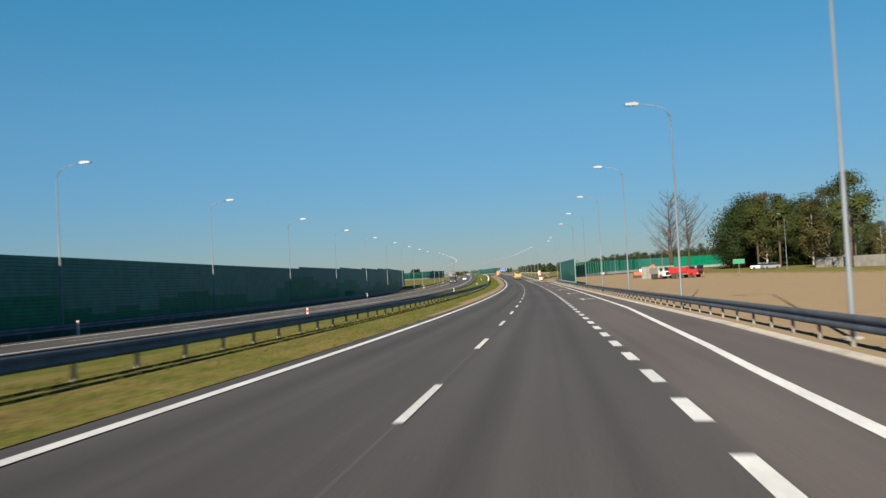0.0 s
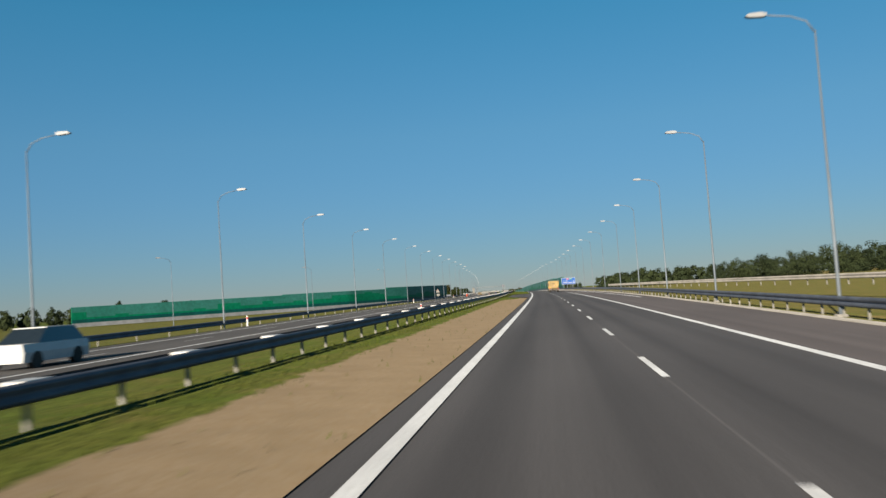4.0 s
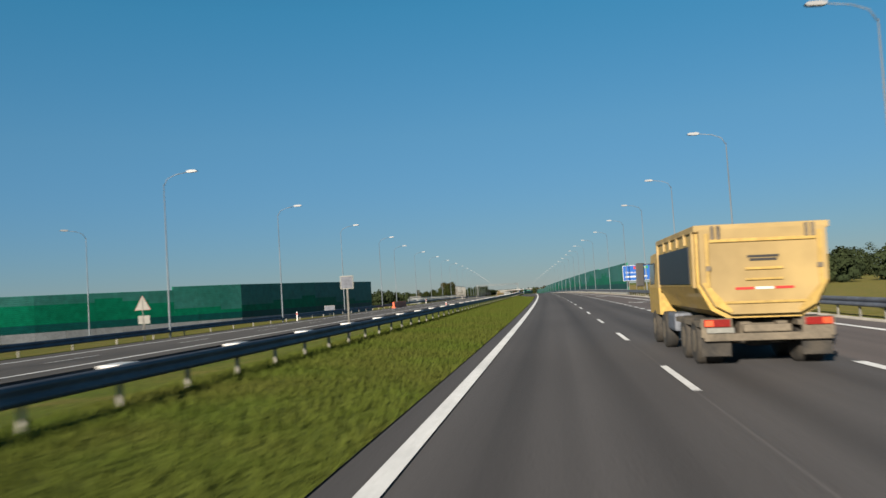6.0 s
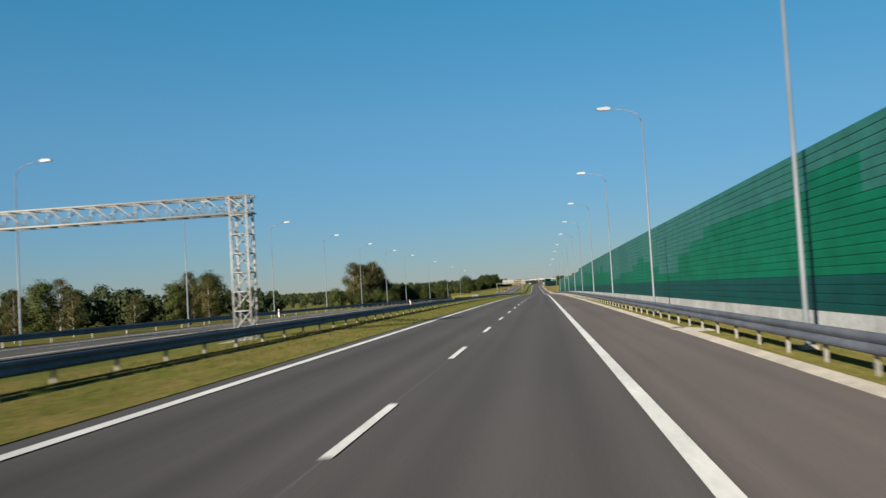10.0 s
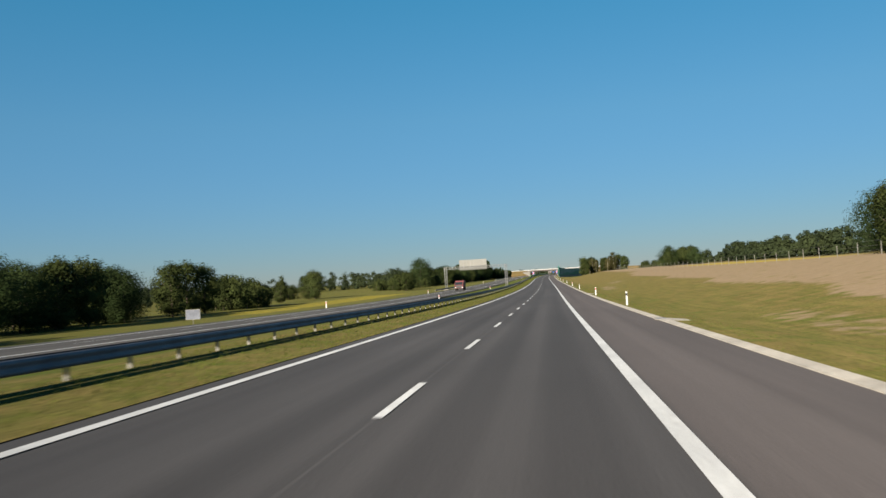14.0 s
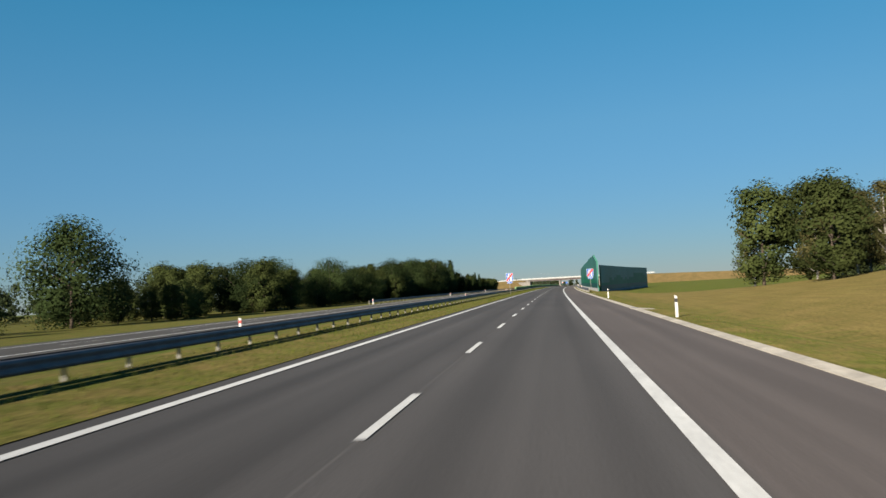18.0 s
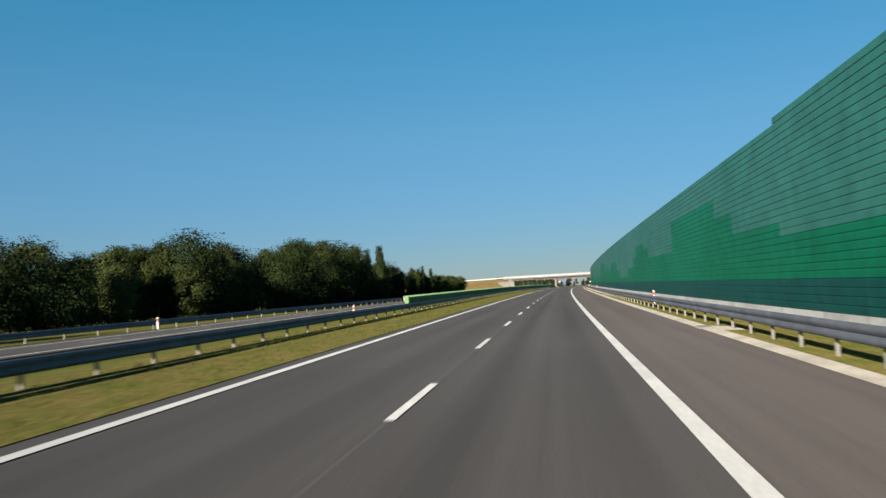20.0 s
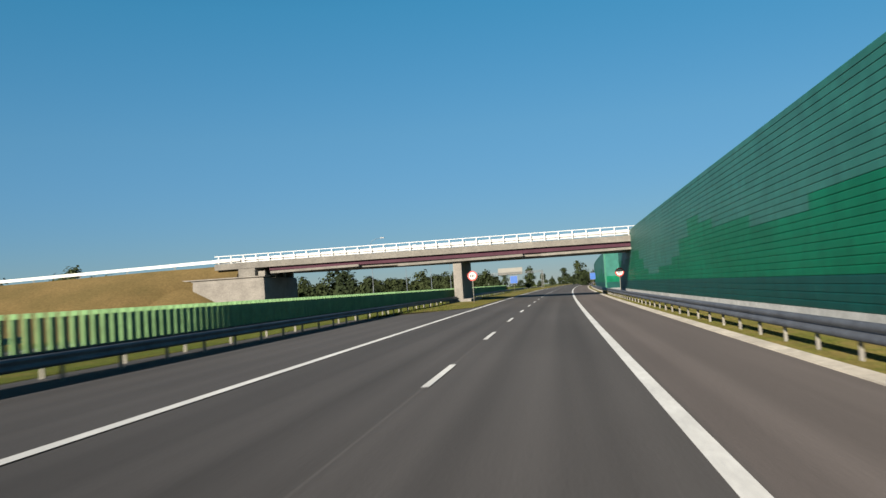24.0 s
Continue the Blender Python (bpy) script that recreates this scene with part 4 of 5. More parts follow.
# ---- lorries ----
def tipper_truck(label, loaded):
    t = empty("tipper_truck", label, "lorry", "tipper lorries on the motorway")
    bm = bmesh.new()
    add_box(bm, (-0.45, 0.3, 0.75), (-0.25, 8.6, 1.05))
    add_box(bm, (0.25, 0.3, 0.75), (0.45, 8.6, 1.05))
    for y in (0.5, 2.0, 3.5, 5.0, 6.5):
        add_box(bm, (-0.3, y, 0.8), (0.3, y + 0.15, 1.0))
    part("chassis", bm, DIRTY, t)
    # tub: half-round body seen end on
    outer = [(-1.25, 3.35), (-1.25, 1.95), (-1.0, 1.35), (-0.7, 1.15), (0.7, 1.15), (1.0, 1.35), (1.25, 1.95), (1.25, 3.35)]
    part("tub", extruded(outer, 0.25, 6.2), YELLOW, t)
    bm = bmesh.new()
    add_box(bm, (-1.29, 0.15, 3.25), (1.29, 6.25, 3.42), 0.03)
    part("rim", bm, DUSTY, t)
    for y in (0.4, 6.0):
        for sx in (-1, 1):
            part("rib", box((sx * 1.26 - 0.04, y, 1.9), (sx * 1.26 + 0.04, y + 0.12, 3.3), 0.01), DUSTY, t)
    gate = part("tailgate", extruded([(-1.2, 3.3), (-1.2, 2.0), (-0.95, 1.45), (-0.65, 1.25), (0.65, 1.25), (0.95, 1.45), (1.2, 2.0), (1.2, 3.3)], 0.08, 0.25), DUSTY, t, "dusty yellow tailgate")
    for x0, x1, z0, z1 in ((-1.0, 1.0, 2.98, 3.06), (-0.75, 0.75, 1.5, 1.56), (-1.1, -1.03, 1.9, 3.2), (1.03, 1.1, 1.9, 3.2), (-0.35, 0.35, 2.3, 2.36), (-0.35, 0.35, 2.05, 2.1)):
        part("gate_rib", box((x0, 0.03, z0), (x1, 0.09, z1), 0.01), YELLOW, gate)
    for x0, x1, z, mat in ((-0.3, 0.3, 2.62, BLACK), (-0.26, 0.26, 2.54, BLACK), (-0.55, -0.2, 1.86, RED), (-0.17, 0.17, 1.86, WHITE), (0.2, 0.55, 1.86, RED)):
        part("text_bar", box((x0, 0.066, z - 0.03), (x1, 0.08, z + 0.03)), mat, gate)
    for x in (-0.95, -0.83, 0.83, 0.95):
        part("hinge", box((x - 0.03, 0.02, 3.05), (x + 0.03, 0.1, 3.38), 0.01), DIRTY, gate)
    for sx in (-1, 1):
        part("gate_brace", plate([(sx * 1.18, 2.02), (sx * 1.1, 2.02), (sx * 0.62, 1.33), (sx * 0.66, 1.27), (sx * 0.94, 1.46)], 0.04, 0.085), YELLOW, gate)
        part("latch", box((sx * 1.05 - 0.05, 0.02, 2.3), (sx * 1.05 + 0.05, 0.1, 2.42), 0.01), DIRTY, gate)
    part("axle", tube([(-0.9, 0.95, 0.57), (0.9, 0.95, 0.57)], [0.1, 0.1]), RUBBER, t)
    part("axle", tube([(-0.9, 2.35, 0.57), (0.9, 2.35, 0.57)], [0.1, 0.1]), RUBBER, t)
    part("differential", box((-0.25, 0.75, 0.42), (0.25, 1.2, 0.8), 0.08), RUBBER, t)
    part("tool_box", box((0.8, 3.6, 0.6), (1.2, 4.5, 1.15), 0.05), DIRTY, t)
    for y in (1.4, 2.5, 3.6, 4.7):
        for sx in (-1, 1):
            part("rib", box((sx * 1.27 - 0.03, y, 3.0), (sx * 1.27 + 0.03, y + 0.08, 3.3), 0.01), DUSTY, t)
    if loaded:
        part("tarpaulin", extruded([(-1.15, 3.30), (-1.1, 3.0), (1.1, 3.0), (1.15, 3.30), (0.5, 3.5), (-0.5, 3.5)], 0.02, 6.0), GLASS, t, "dark tarpaulin over the load")
    part("side_sheet", box((-1.275, 1.0, 2.0), (-1.255, 5.9, 2.95)), DARK, t, "dark rolled cover along the side")
    # cab
    part("cab", extruded([(-1.22, 1.0), (1.22, 1.0), (1.24, 1.9), (1.15, 3.05), (0.9, 3.2), (-0.9, 3.2), (-1.15, 3.05), (-1.24, 1.9)], 6.5, 8.7), YELLOW, t)
    part("rear_window", box((-0.8, 6.47, 2.1), (0.8, 6.5, 2.8)), GLASS, t)
    part("windscreen", box((-1.05, 8.7, 1.95), (1.05, 8.72, 2.85)), GLASS, t)
    for sx in (-1, 1):
        part("side_window", box((sx * 1.215 - 0.02, 7.4, 2.0), (sx * 1.215 + 0.02, 8.4, 2.75)), GLASS, t)
        mir = part("mirror", box((sx * 1.5 - 0.12, 8.5, 1.95), (sx * 1.5 + 0.12, 8.62, 2.8), 0.03), BLACK, t)
        part("mirror_arm", tube([(sx * 1.2, 8.6, 2.75), (sx * 1.5, 8.58, 2.75)], [0.02, 0.02], 6), BLACK, mir)
    part("exhaust", tube([(0.95, 6.35, 1.2), (0.95, 6.35, 3.3)], [0.09, 0.09]), STEEL, t)
    part("bumper", box((-1.2, 0.0, 0.62), (1.2, 0.14, 0.80), 0.02), DIRTY, t)
    for sx in (-1, 1):
        lampbox = part("tail_light", box((sx * 0.95 - 0.25, -0.02, 0.96), (sx * 0.95 + 0.25, 0.08, 1.14), 0.01), LAMP_RED, t)
        part("indicator", box((sx * 1.1 - 0.08, -0.03, 0.98), (sx * 1.1 + 0.08, -0.015, 1.12)), ORANGE, lampbox)
        part("mudguard", extruded([(sx * 0.62, 0.95), (sx * 0.62, 1.08), (sx * 1.25, 1.08), (sx * 1.25, 0.95)], 0.15, 3.4), DIRTY, t)
    part("number_plate", box((-1.15, -0.03, 0.82), (-0.63, -0.01, 0.94)), SIGN_BACK, t)
    part("tow_bar", box((-0.45, 0.0, 0.82), (0.45, 0.2, 1.0), 0.03), DIRTY, t)
    for sx in (-1, 1):
        part("mud_flap", box((sx * 0.95 - 0.28, 0.16, 0.25), (sx * 0.95 + 0.28, 0.19, 0.95)), RUBBER, t)
        part("light_board", box((sx * 0.95 - 0.3, 0.02, 0.7), (sx * 0.95 + 0.3, 0.12, 1.16), 0.02), DIRTY, t)
    part("fuel_tank", box((-1.2, 4.0, 0.6), (-0.75, 5.2, 1.15), 0.08), STEEL, t)
    for o in t.children_recursive:
        for v in o.data.vertices:
            v.co.z *= 0.82
    for y, dual in ((0.95, 1), (2.35, 1), (5.6, 0), (7.6, 0)):
        for sx in (-1, 1):
            w = 0.56 if dual else 0.32
            x = sx * (1.25 - w / 2)
            wheel = empty("wheel", "", "")
            wheel.parent = t
            part("tyre", tube([(x - w / 2, y, 0.47), (x - w / 2 + 0.04, y, 0.47), (x + w / 2 - 0.04, y, 0.47), (x + w / 2, y, 0.47)], [0.40, 0.47, 0.47, 0.40], 20), RUBBER, wheel)
            part("rim", tube([(sx * 1.2, y, 0.47), (sx * 1.262, y, 0.47)], [0.29, 0.22], 16), DIRTY, wheel)
    return t


truck_a = tipper_truck("dusty yellow tipper lorry with dark tarpaulin on the motorway", True)
truck_a.matrix_basis = on_road(329, -1.85, -0.05)
truck_b = tipper_truck("dusty yellow tipper lorry with a closed tailgate on the motorway", False)
truck_b.matrix_basis = on_road(591.5, -1.95, -0.05)

# ---- gantries ----
def gantry(s, n0, n1, top, label):
    g = empty("sign_gantry", label, "gantry", "sign gantries over the opposite carriageway", at(s, 0))
    def lattice(a, b, w, d, cells, r=0.045, diag=0.03):
        bm = bmesh.new()
        a, b = Vector(a), Vector(b)
        u = (b - a).normalized()
        side = Vector((0, 1, 0))
        up = u.cross(side).normalized()
        cs = [side * d / 2 * i + up * w / 2 * j for i, j in ((-1, -1), (1, -1), (1, 1), (-1, 1))]
        for c in cs:
            add_tube(bm, [a + c, b + c], [r, r], 6)
        for k in range(cells):
            p, q = a.lerp(b, k / cells), a.lerp(b, (k + 1) / cells)
            for i in range(4):
                c0, c1 = cs[i], cs[(i + 1) % 4]
                add_tube(bm, [p + c0, q + c1], [diag, diag], 4)
                add_tube(bm, [p + c0, p + c1], [diag, diag], 4)
        return bm
    part("leg", lattice((-n0, 0, -0.2), (-n0, 0, top), 0.7, 0.7, 8), GANTRY_STEEL, g)
    part("leg", lattice((-n1, 0, -0.4), (-n1, 0, top), 0.7, 0.7, 8), GANTRY_STEEL, g)
    part("truss", lattice((-n1 - 0.5, 0, top - 0.35), (-n0 + 0.5, 0, top - 0.35), 0.7, 0.7, 22), GANTRY_STEEL, g)
    part("footing", box((-n0 - 0.8, -1.2, -0.6), (-n0 + 0.8, 1.2, 0.15), 0.03), CONCRETE, g)
    part("footing", box((-n1 - 0.8, -1.2, -0.9), (-n1 + 0.8, 1.2, 0.0), 0.03), CONCRETE, g)
    return g


gantry(996, 9.6, 29.8, 6.0, "bare galvanised lattice gantry over the opposite carriageway")
big = gantry(1611, 10.9, 30.3, 7.0, "galvanised lattice gantry carrying a large sign seen from behind")
for k in range(16):
    part("sign_slat", box((-25.8 + k * 0.55, 0.42, 5.85), (-25.8 + k * 0.55 + 0.53, 0.47, 9.1)), SIGN_BACK, big)
    if k % 2 == 0:
        part("stiffener", box((-25.6 + k * 0.55, 0.36, 5.95), (-25.52 + k * 0.55, 0.42, 8.95)), GANTRY_STEEL, big)

# ---- overbridge ----
BS = 2345
bridge = empty("overbridge", "concrete road bridge with plum girders and a white parapet", "bridge", m=at(BS, 0))
part("deck", extruded([(-37, 5.58), (-37, 6.27), (-34, 6.3), (0, 6.25), (30, 6.1), (60, 5.7), (60, 5.1), (30, 5.45), (0, 5.58), (-34, 5.6)], 0, 11), PALE, bridge, "pale concrete deck edge")
for y in (0.5, 3.9, 7.0, 10.1):
    part("girder", extruded([(-30.6, 5.18), (-30.6, 5.6), (0, 5.58), (26, 5.45), (26, 4.85), (8, 5.05), (-8, 5.05), (-12, 5.08)], y, y + 0.35), PURPLE, bridge, "plum-coloured steel girder")
part("soffit", extruded([(-30.6, 4.95), (-30.6, 5.2), (26, 4.9), (26, 4.62), (-9, 4.72)], 0.95, 10.0), PALE, bridge)
for x0, x1, z0, z1 in ((-30.4, -20, 4.98, 5.06), (-15.5, -1.5, 4.78, 4.88), (0.5, 17, 4.78, 4.84)):
    part("lower_flange", extruded([(x0, z0 - 0.14), (x0, z0 + 0.12), (x1, z1 + 0.12), (x1, z1 - 0.14)], 0.2, 0.9), PALE, bridge)
part("pier", box((-9.4, 0.8, -0.6), (-8.4, 10.2, 4.9), 0.15), CONCRETE, bridge)
part("pier", box((19, 0.8, -0.6), (20.4, 10.2, 4.9), 0.15), CONCRETE, bridge)
part("pier_base", box((-9.9, -0.5, -0.6), (-7.4, 11.2, 0.5), 0.1), CONCRETE, bridge)
part("abutment", box((-42, -0.75, -1.5), (-30.8, 11.2, 4.5), 0.45), CONCRETE, bridge)
part("wing_cap", box((-42.1, -0.85, 4.5), (-30.7, 1.2, 4.64), 0.03), CONCRETE, bridge)
part("bearing_wall", box((-34.2, 0.1, 4.5), (-32.2, 10.9, 5.6), 0.03), PALE, bridge)
for y in (0.5, 3.9, 7.0, 10.1):
    part("bearing", box((-31.9, y - 0.15, 4.5), (-31.1, y + 0.5, 5.2), 0.03), CONCRETE, bridge)
for k in range(64):
    x = -36.5 + 1.5 * k
    part("parapet_post", box((x - 0.05, 0.1, 5.9), (x + 0.05, 0.16, 7.15)), WHITE, bridge)
part("mid_rail", extruded([(-37, 6.62), (-37, 6.68), (60, 6.68), (60, 6.62)], 0.09, 0.15), WHITE, bridge)
part("hand_rail", extruded([(-37, 7.14), (-37, 7.21), (60, 7.21), (60, 7.14)], 0.08, 0.2), WHITE, bridge)
part("crash_beam", extruded([(-37, 6.35), (-37, 6.85), (60, 6.85), (60, 6.35)], 0.5, 0.58), WHITE, bridge)


def embankment(side, n0, n1, label):
    """A sloping earth bank that carries the crossing road up to the bridge."""
    rows = []
    ns = [n0 + (n1 - n0) * (k / 13) ** 2.4 for k in range(14)]
    for n in ns:
        f = min(1.0, max(0.0, (n - n0 - 4.8) / 3.6))
        f = f * f * (3 - 2 * f)
        top = float(np.interp(n, [34, 75, 190], [6.15, 5.45, 3.0]))
        rows.append([(BS - 0.25 - 12.8 * f, -1.3), (BS - 0.2 - 5.8 * f, 4.4 + (top * 0.48 - 4.4) * f), (BS + 1.3 - 1.5 * f, top), (BS + 11.2, top), (BS + 26, -1.3)])
    verts, faces, dry = [], [], []
    for n, r in zip(ns, rows):
        for s, z in r:
            verts.append(world(s, side * n, z))
            dry.append(0.62)
    for i in range(13):
        for j in range(4):
            a = i * 5 + j
            faces.append((a, a + 1, a + 6, a + 5))
    me = mesh_of("embankment", verts, faces, DRY_BANK, True)
    if sum(q.normal.z for q in me.polygons) < 0:
        me.flip_normals()
    me.attributes.new("dry", "FLOAT", "POINT").data.foreach_set("value", dry)
    me.attributes.new("sand", "FLOAT", "POINT").data.foreach_set("value", [0.1] * len(dry))
    return tagged(new("embankment", me), label, "embankment", kind="structure")


def bank_cone(n, s, z, radius, label):
    """Earth heaped as a quarter cone against the wing wall."""
    vs, fs = [world(s, n, z)], []
    for k in range(13):
        a = math.pi * k / 12
        for q, h in ((0.35, 0.68), (0.7, 0.35), (1.0, 0.0)):
            vs.append(world(s - radius * q * math.sin(a) * 0.8, n - radius * q * math.cos(a), -1.3 + (z + 1.3) * h))
    for k in range(12):
        a = 1 + 3 * k
        fs += [(0, a, a + 3), (a, a + 1, a + 4, a + 3), (a + 1, a + 2, a + 5, a + 4)]
    me = mesh_of("bank_cone", vs, fs, DRY_BANK, True)
    if sum(q.normal.z for q in me.polygons) < 0:
        me.flip_normals()
    return tagged(new("bank_cone", me), label, "embankment", kind="structure")


bank_cone(42.0, BS - 0.9, 4.7, 10.5, "dry grass cone of earth against the wing wall")
embankment(1, 34.4, 190, "dry grass embankment carrying the crossing road")
embankment(-1, 26, 190, "dry grass embankment carrying the crossing road")
rail = empty("guard_rail", "white sunlit crash barrier on the embankment crest", "crash barrier", m=at(BS, 0))
part("beam", extruded([(-190, 3.3), (-75, 5.75), (-34, 6.5), (-34, 6.85), (-75, 6.1), (-190, 3.65)], 0.2, 0.3), WHITE, rail)
for x in range(-186, -36, 6):
    zz = float(np.interp(x, [-190, -75, -34], [3.0, 5.45, 6.15]))
    part("post", box((x - 0.05, 0.3, zz - 0.8), (x + 0.05, 0.38, zz + 0.5)), POST_STEEL, rail)

# ---- median louvre screen ----
lv = bmesh.new()
add_box(lv, (-0.21, -0.02, 0.42), (0.21, 0.02, 1.40), 0.008)
bmesh.ops.rotate(lv, verts=lv.verts, matrix=Matrix.Rotation(radians(-30), 3, "Z"))
bmesh.ops.scale(lv, vec=(M, M, M), verts=lv.verts)
LOUVRE = bpy.data.meshes.new("louvre")
lv.to_mesh(LOUVRE)
LOUVRE.materials.append(GLASS_GREEN)
screen_z = line_of([(1965, -0.1), (2095, 0.15), (2270, 0.35), (2400, 0.35), (2800, 0.3)])
for a in range(1966, 2430, 58):
    scr = empty("glare_screen", "light green vertical-louvre glare screen along the median", "glare screen", "glare screens on the median")
    for s in np.arange(a, min(a + 58, 2430), 0.5):
        placed("louvre", LOUVRE, at(s, 10.4, screen_z(s)), scr)
    for s in np.arange(a + 1, min(a + 58, 2430), 4.0):
        placed("post", POST, at(s, 10.4, screen_z(s) - 0.28), scr)
    strip("base_beam", a, min(a + 58, 2430), 6, lambda s: [(10.46, screen_z(s) + 0.44), (10.46, screen_z(s) + 0.32), (10.34, screen_z(s) + 0.32), (10.34, screen_z(s) + 0.44), (10.46, screen_z(s) + 0.44)], CONCRETE, scr, kind="")


# ---- signs ----
def lettering(body, size, mat, parent, x, y, z, name="lettering"):
    c = bpy.data.curves.new(name, "FONT")
    c.body, c.size, c.align_x, c.align_y, c.extrude = body, size * M, "CENTER", "CENTER", 0.002 * M
    c.materials.append(mat)
    ob = new(name, c)
    ob.parent = parent
    ob.matrix_basis = Matrix.Translation((x * M, y * M, z * M)) @ Matrix.Rotation(radians(90), 4, "X")
    return ob


def warning_sign(s, n, label, turn=0):
    g = empty("warning_sign", label, "road sign", "warning signs", at(s, n, land(s, n), turn))
    part("post", tube([(0, 0.04, -0.3), (0, 0.04, 3.0)], [0.035, 0.035]), POST_STEEL, g)
    tri = [(-0.62, 2.2), (0.62, 2.2), (0.0, 3.25)]
    part("border", plate(tri, 0.0, 0.03), RED, g)
    part("back", plate([(-0.6, 2.21), (0.6, 2.21), (0.0, 3.22)], 0.03, 0.036), SIGN_BACK, g)
    face = part("face", plate([(-0.47, 2.29), (0.47, 2.29), (0.0, 3.08)], -0.008, 0.0), SIGN_YELLOW, g, "orange-yellow warning face")
    for x in (-0.12, 0.12):
        part("symbol", plate([(x - 0.05, 2.38), (x + 0.05, 2.38), (x * 0.5 + 0.03, 2.78), (x * 0.5 - 0.03, 2.78)], -0.014, -0.008), BLACK, face)


warning_sign(307.4, 6.2, "triangular orange and red warning sign on a steel post")
warning_sign(316.5, -9.6, "triangular orange and red warning sign behind the barrier")
warning_sign(631.6, 31.4, "triangular warning sign facing the other way beyond the carriageway", 180)


def end_sign(s, n, z, w, h, label):
    g = empty("motorway_end_sign", label, "road sign", "motorway end signs", at(s, n, land(s, n)))
    part("post", tube([(0, 0.06, -0.3), (0, 0.06, z + h)], [0.045, 0.045]), POST_STEEL, g)
    p = part("panel", box((-w / 2, 0, z), (w / 2, 0.03, z + h), 0.01), WHITE, g)
    part("face", box((-w / 2 + 0.03, -0.006, z + 0.03), (w / 2 - 0.03, 0.0, z + h - 0.03)), BLUE, p)
    for sx in (-1, 1):
        part("lane", plate([(sx * w * 0.10, z + 0.1), (sx * w * 0.33, z + 0.1), (sx * w * 0.17, z + h * 0.9), (sx * w * 0.05, z + h * 0.9)], -0.012, -0.006), WHITE, p)
    part("bridge_bar", box((-w * 0.4, -0.018, z + h * 0.58), (w * 0.4, -0.012, z + h * 0.62)), WHITE, p)
    for sx in (-1, 1):
        part("bridge_leg", plate([(sx * w * 0.26, z + h * 0.48), (sx * w * 0.34, z + h * 0.48), (sx * w * 0.32, z + h * 0.58), (sx * w * 0.28, z + h * 0.58)], -0.018, -0.012), WHITE, p)
    part("red_bar", plate([(-w / 2 + 0.05, z + 0.05), (-w / 2 + 0.28, z + 0.05), (w / 2 - 0.05, z + h - 0.28), (w / 2 - 0.05, z + h - 0.05), (w / 2 - 0.28, z + h - 0.05), (-w / 2 + 0.05, z + 0.28)], -0.026, -0.018), RED, p)
    q = part("distance_plate", box((-w * 0.36, 0, z - 0.42), (w * 0.36, 0.03, z - 0.04), 0.01), WHITE, g)
    part("face", box((-w * 0.36 + 0.02, -0.006, z - 0.40), (w * 0.36 - 0.02, 0.0, z - 0.06)), BLUE, q)
    lettering("1000 m", 0.27, WHITE, q, 0, -0.008, z - 0.23)


end_sign(1869.5, 5.92, 2.45, 1.25, 1.45, "blue motorway-end sign struck through in red in the median")
end_sign(1874, -8.65, 2.85, 1.25, 1.45, "blue motorway-end sign struck through in red before the green barrier")

big_sign = empty("direction_sign", "large blue direction sign on steel legs behind the barrier", "road sign", m=at(714, -13.1, -0.3))
panel = part("panel", box((-2.7, 0, 2.25), (2.7, 0.06, 4.75), 0.02), WHITE, big_sign)
part("face", box((-2.64, -0.008, 2.31), (2.64, 0.0, 4.69)), BLUE, panel)
part("route_shield", box((-0.9, -0.016, 4.1), (0.15, -0.008, 4.55)), RED, panel, "red route number field")
part("route_shield", box((0.25, -0.016, 4.1), (1.4, -0.008, 4.55)), GREEN_SIGN, panel, "green route number field")
lettering("A2", 0.42, WHITE, panel, -0.38, -0.018, 4.32)
lettering("E30", 0.42, WHITE, panel, 0.82, -0.018, 4.32)
lettering("Warszawa", 0.5, WHITE, panel, -1.25, -0.012, 3.6)
lettering("42", 0.5, WHITE, panel, 2.05, -0.012, 3.6)
for x0, x1, z in ((-2.3, -0.4, 2.9), (0.0, 0.5, 2.9), (0.7, 1.2, 2.9), (1.75, 2.4, 2.9)):
    part("text_bar", box((x0, -0.014, z - 0.13), (x1, -0.008, z + 0.13), 0.004), WHITE, panel)
for x in (-1.8, -0.6, 0.6, 1.8):
    part("leg", tube([(x, 0.15, -0.6), (x, 0.15, 4.5)], [0.06, 0.06]), POST_STEEL, big_sign)


def speed_sign(s, n, z, label):
    g = empty("speed_limit_sign", label, "road sign", "speed limit signs", at(s, n, land(s, n)))
    part("post", tube([(0, 0.04, -0.3), (0, 0.04, z + 0.4)], [0.04, 0.04]), POST_STEEL, g)
    disc = lambda r, y0, y1: tube([(0, y0, z), (0, y1, z)], [r, r], 28)
    part("ring", disc(0.5, 0.0, 0.03), RED, g)
    f = part("face", disc(0.37, -0.008, 0.0), WHITE, g)
    for x in (-0.17, 0.0, 0.17):
        part("text_bar", box((x - 0.05, -0.016, z - 0.14), (x + 0.05, -0.008, z + 0.14), 0.01), BLACK, f)


speed_sign(2338, 6.4, 2.75, "round red-ringed speed limit sign in the median")
speed_sign(2352, -9.15, 2.6, "round red-ringed speed limit sign before the green barrier")


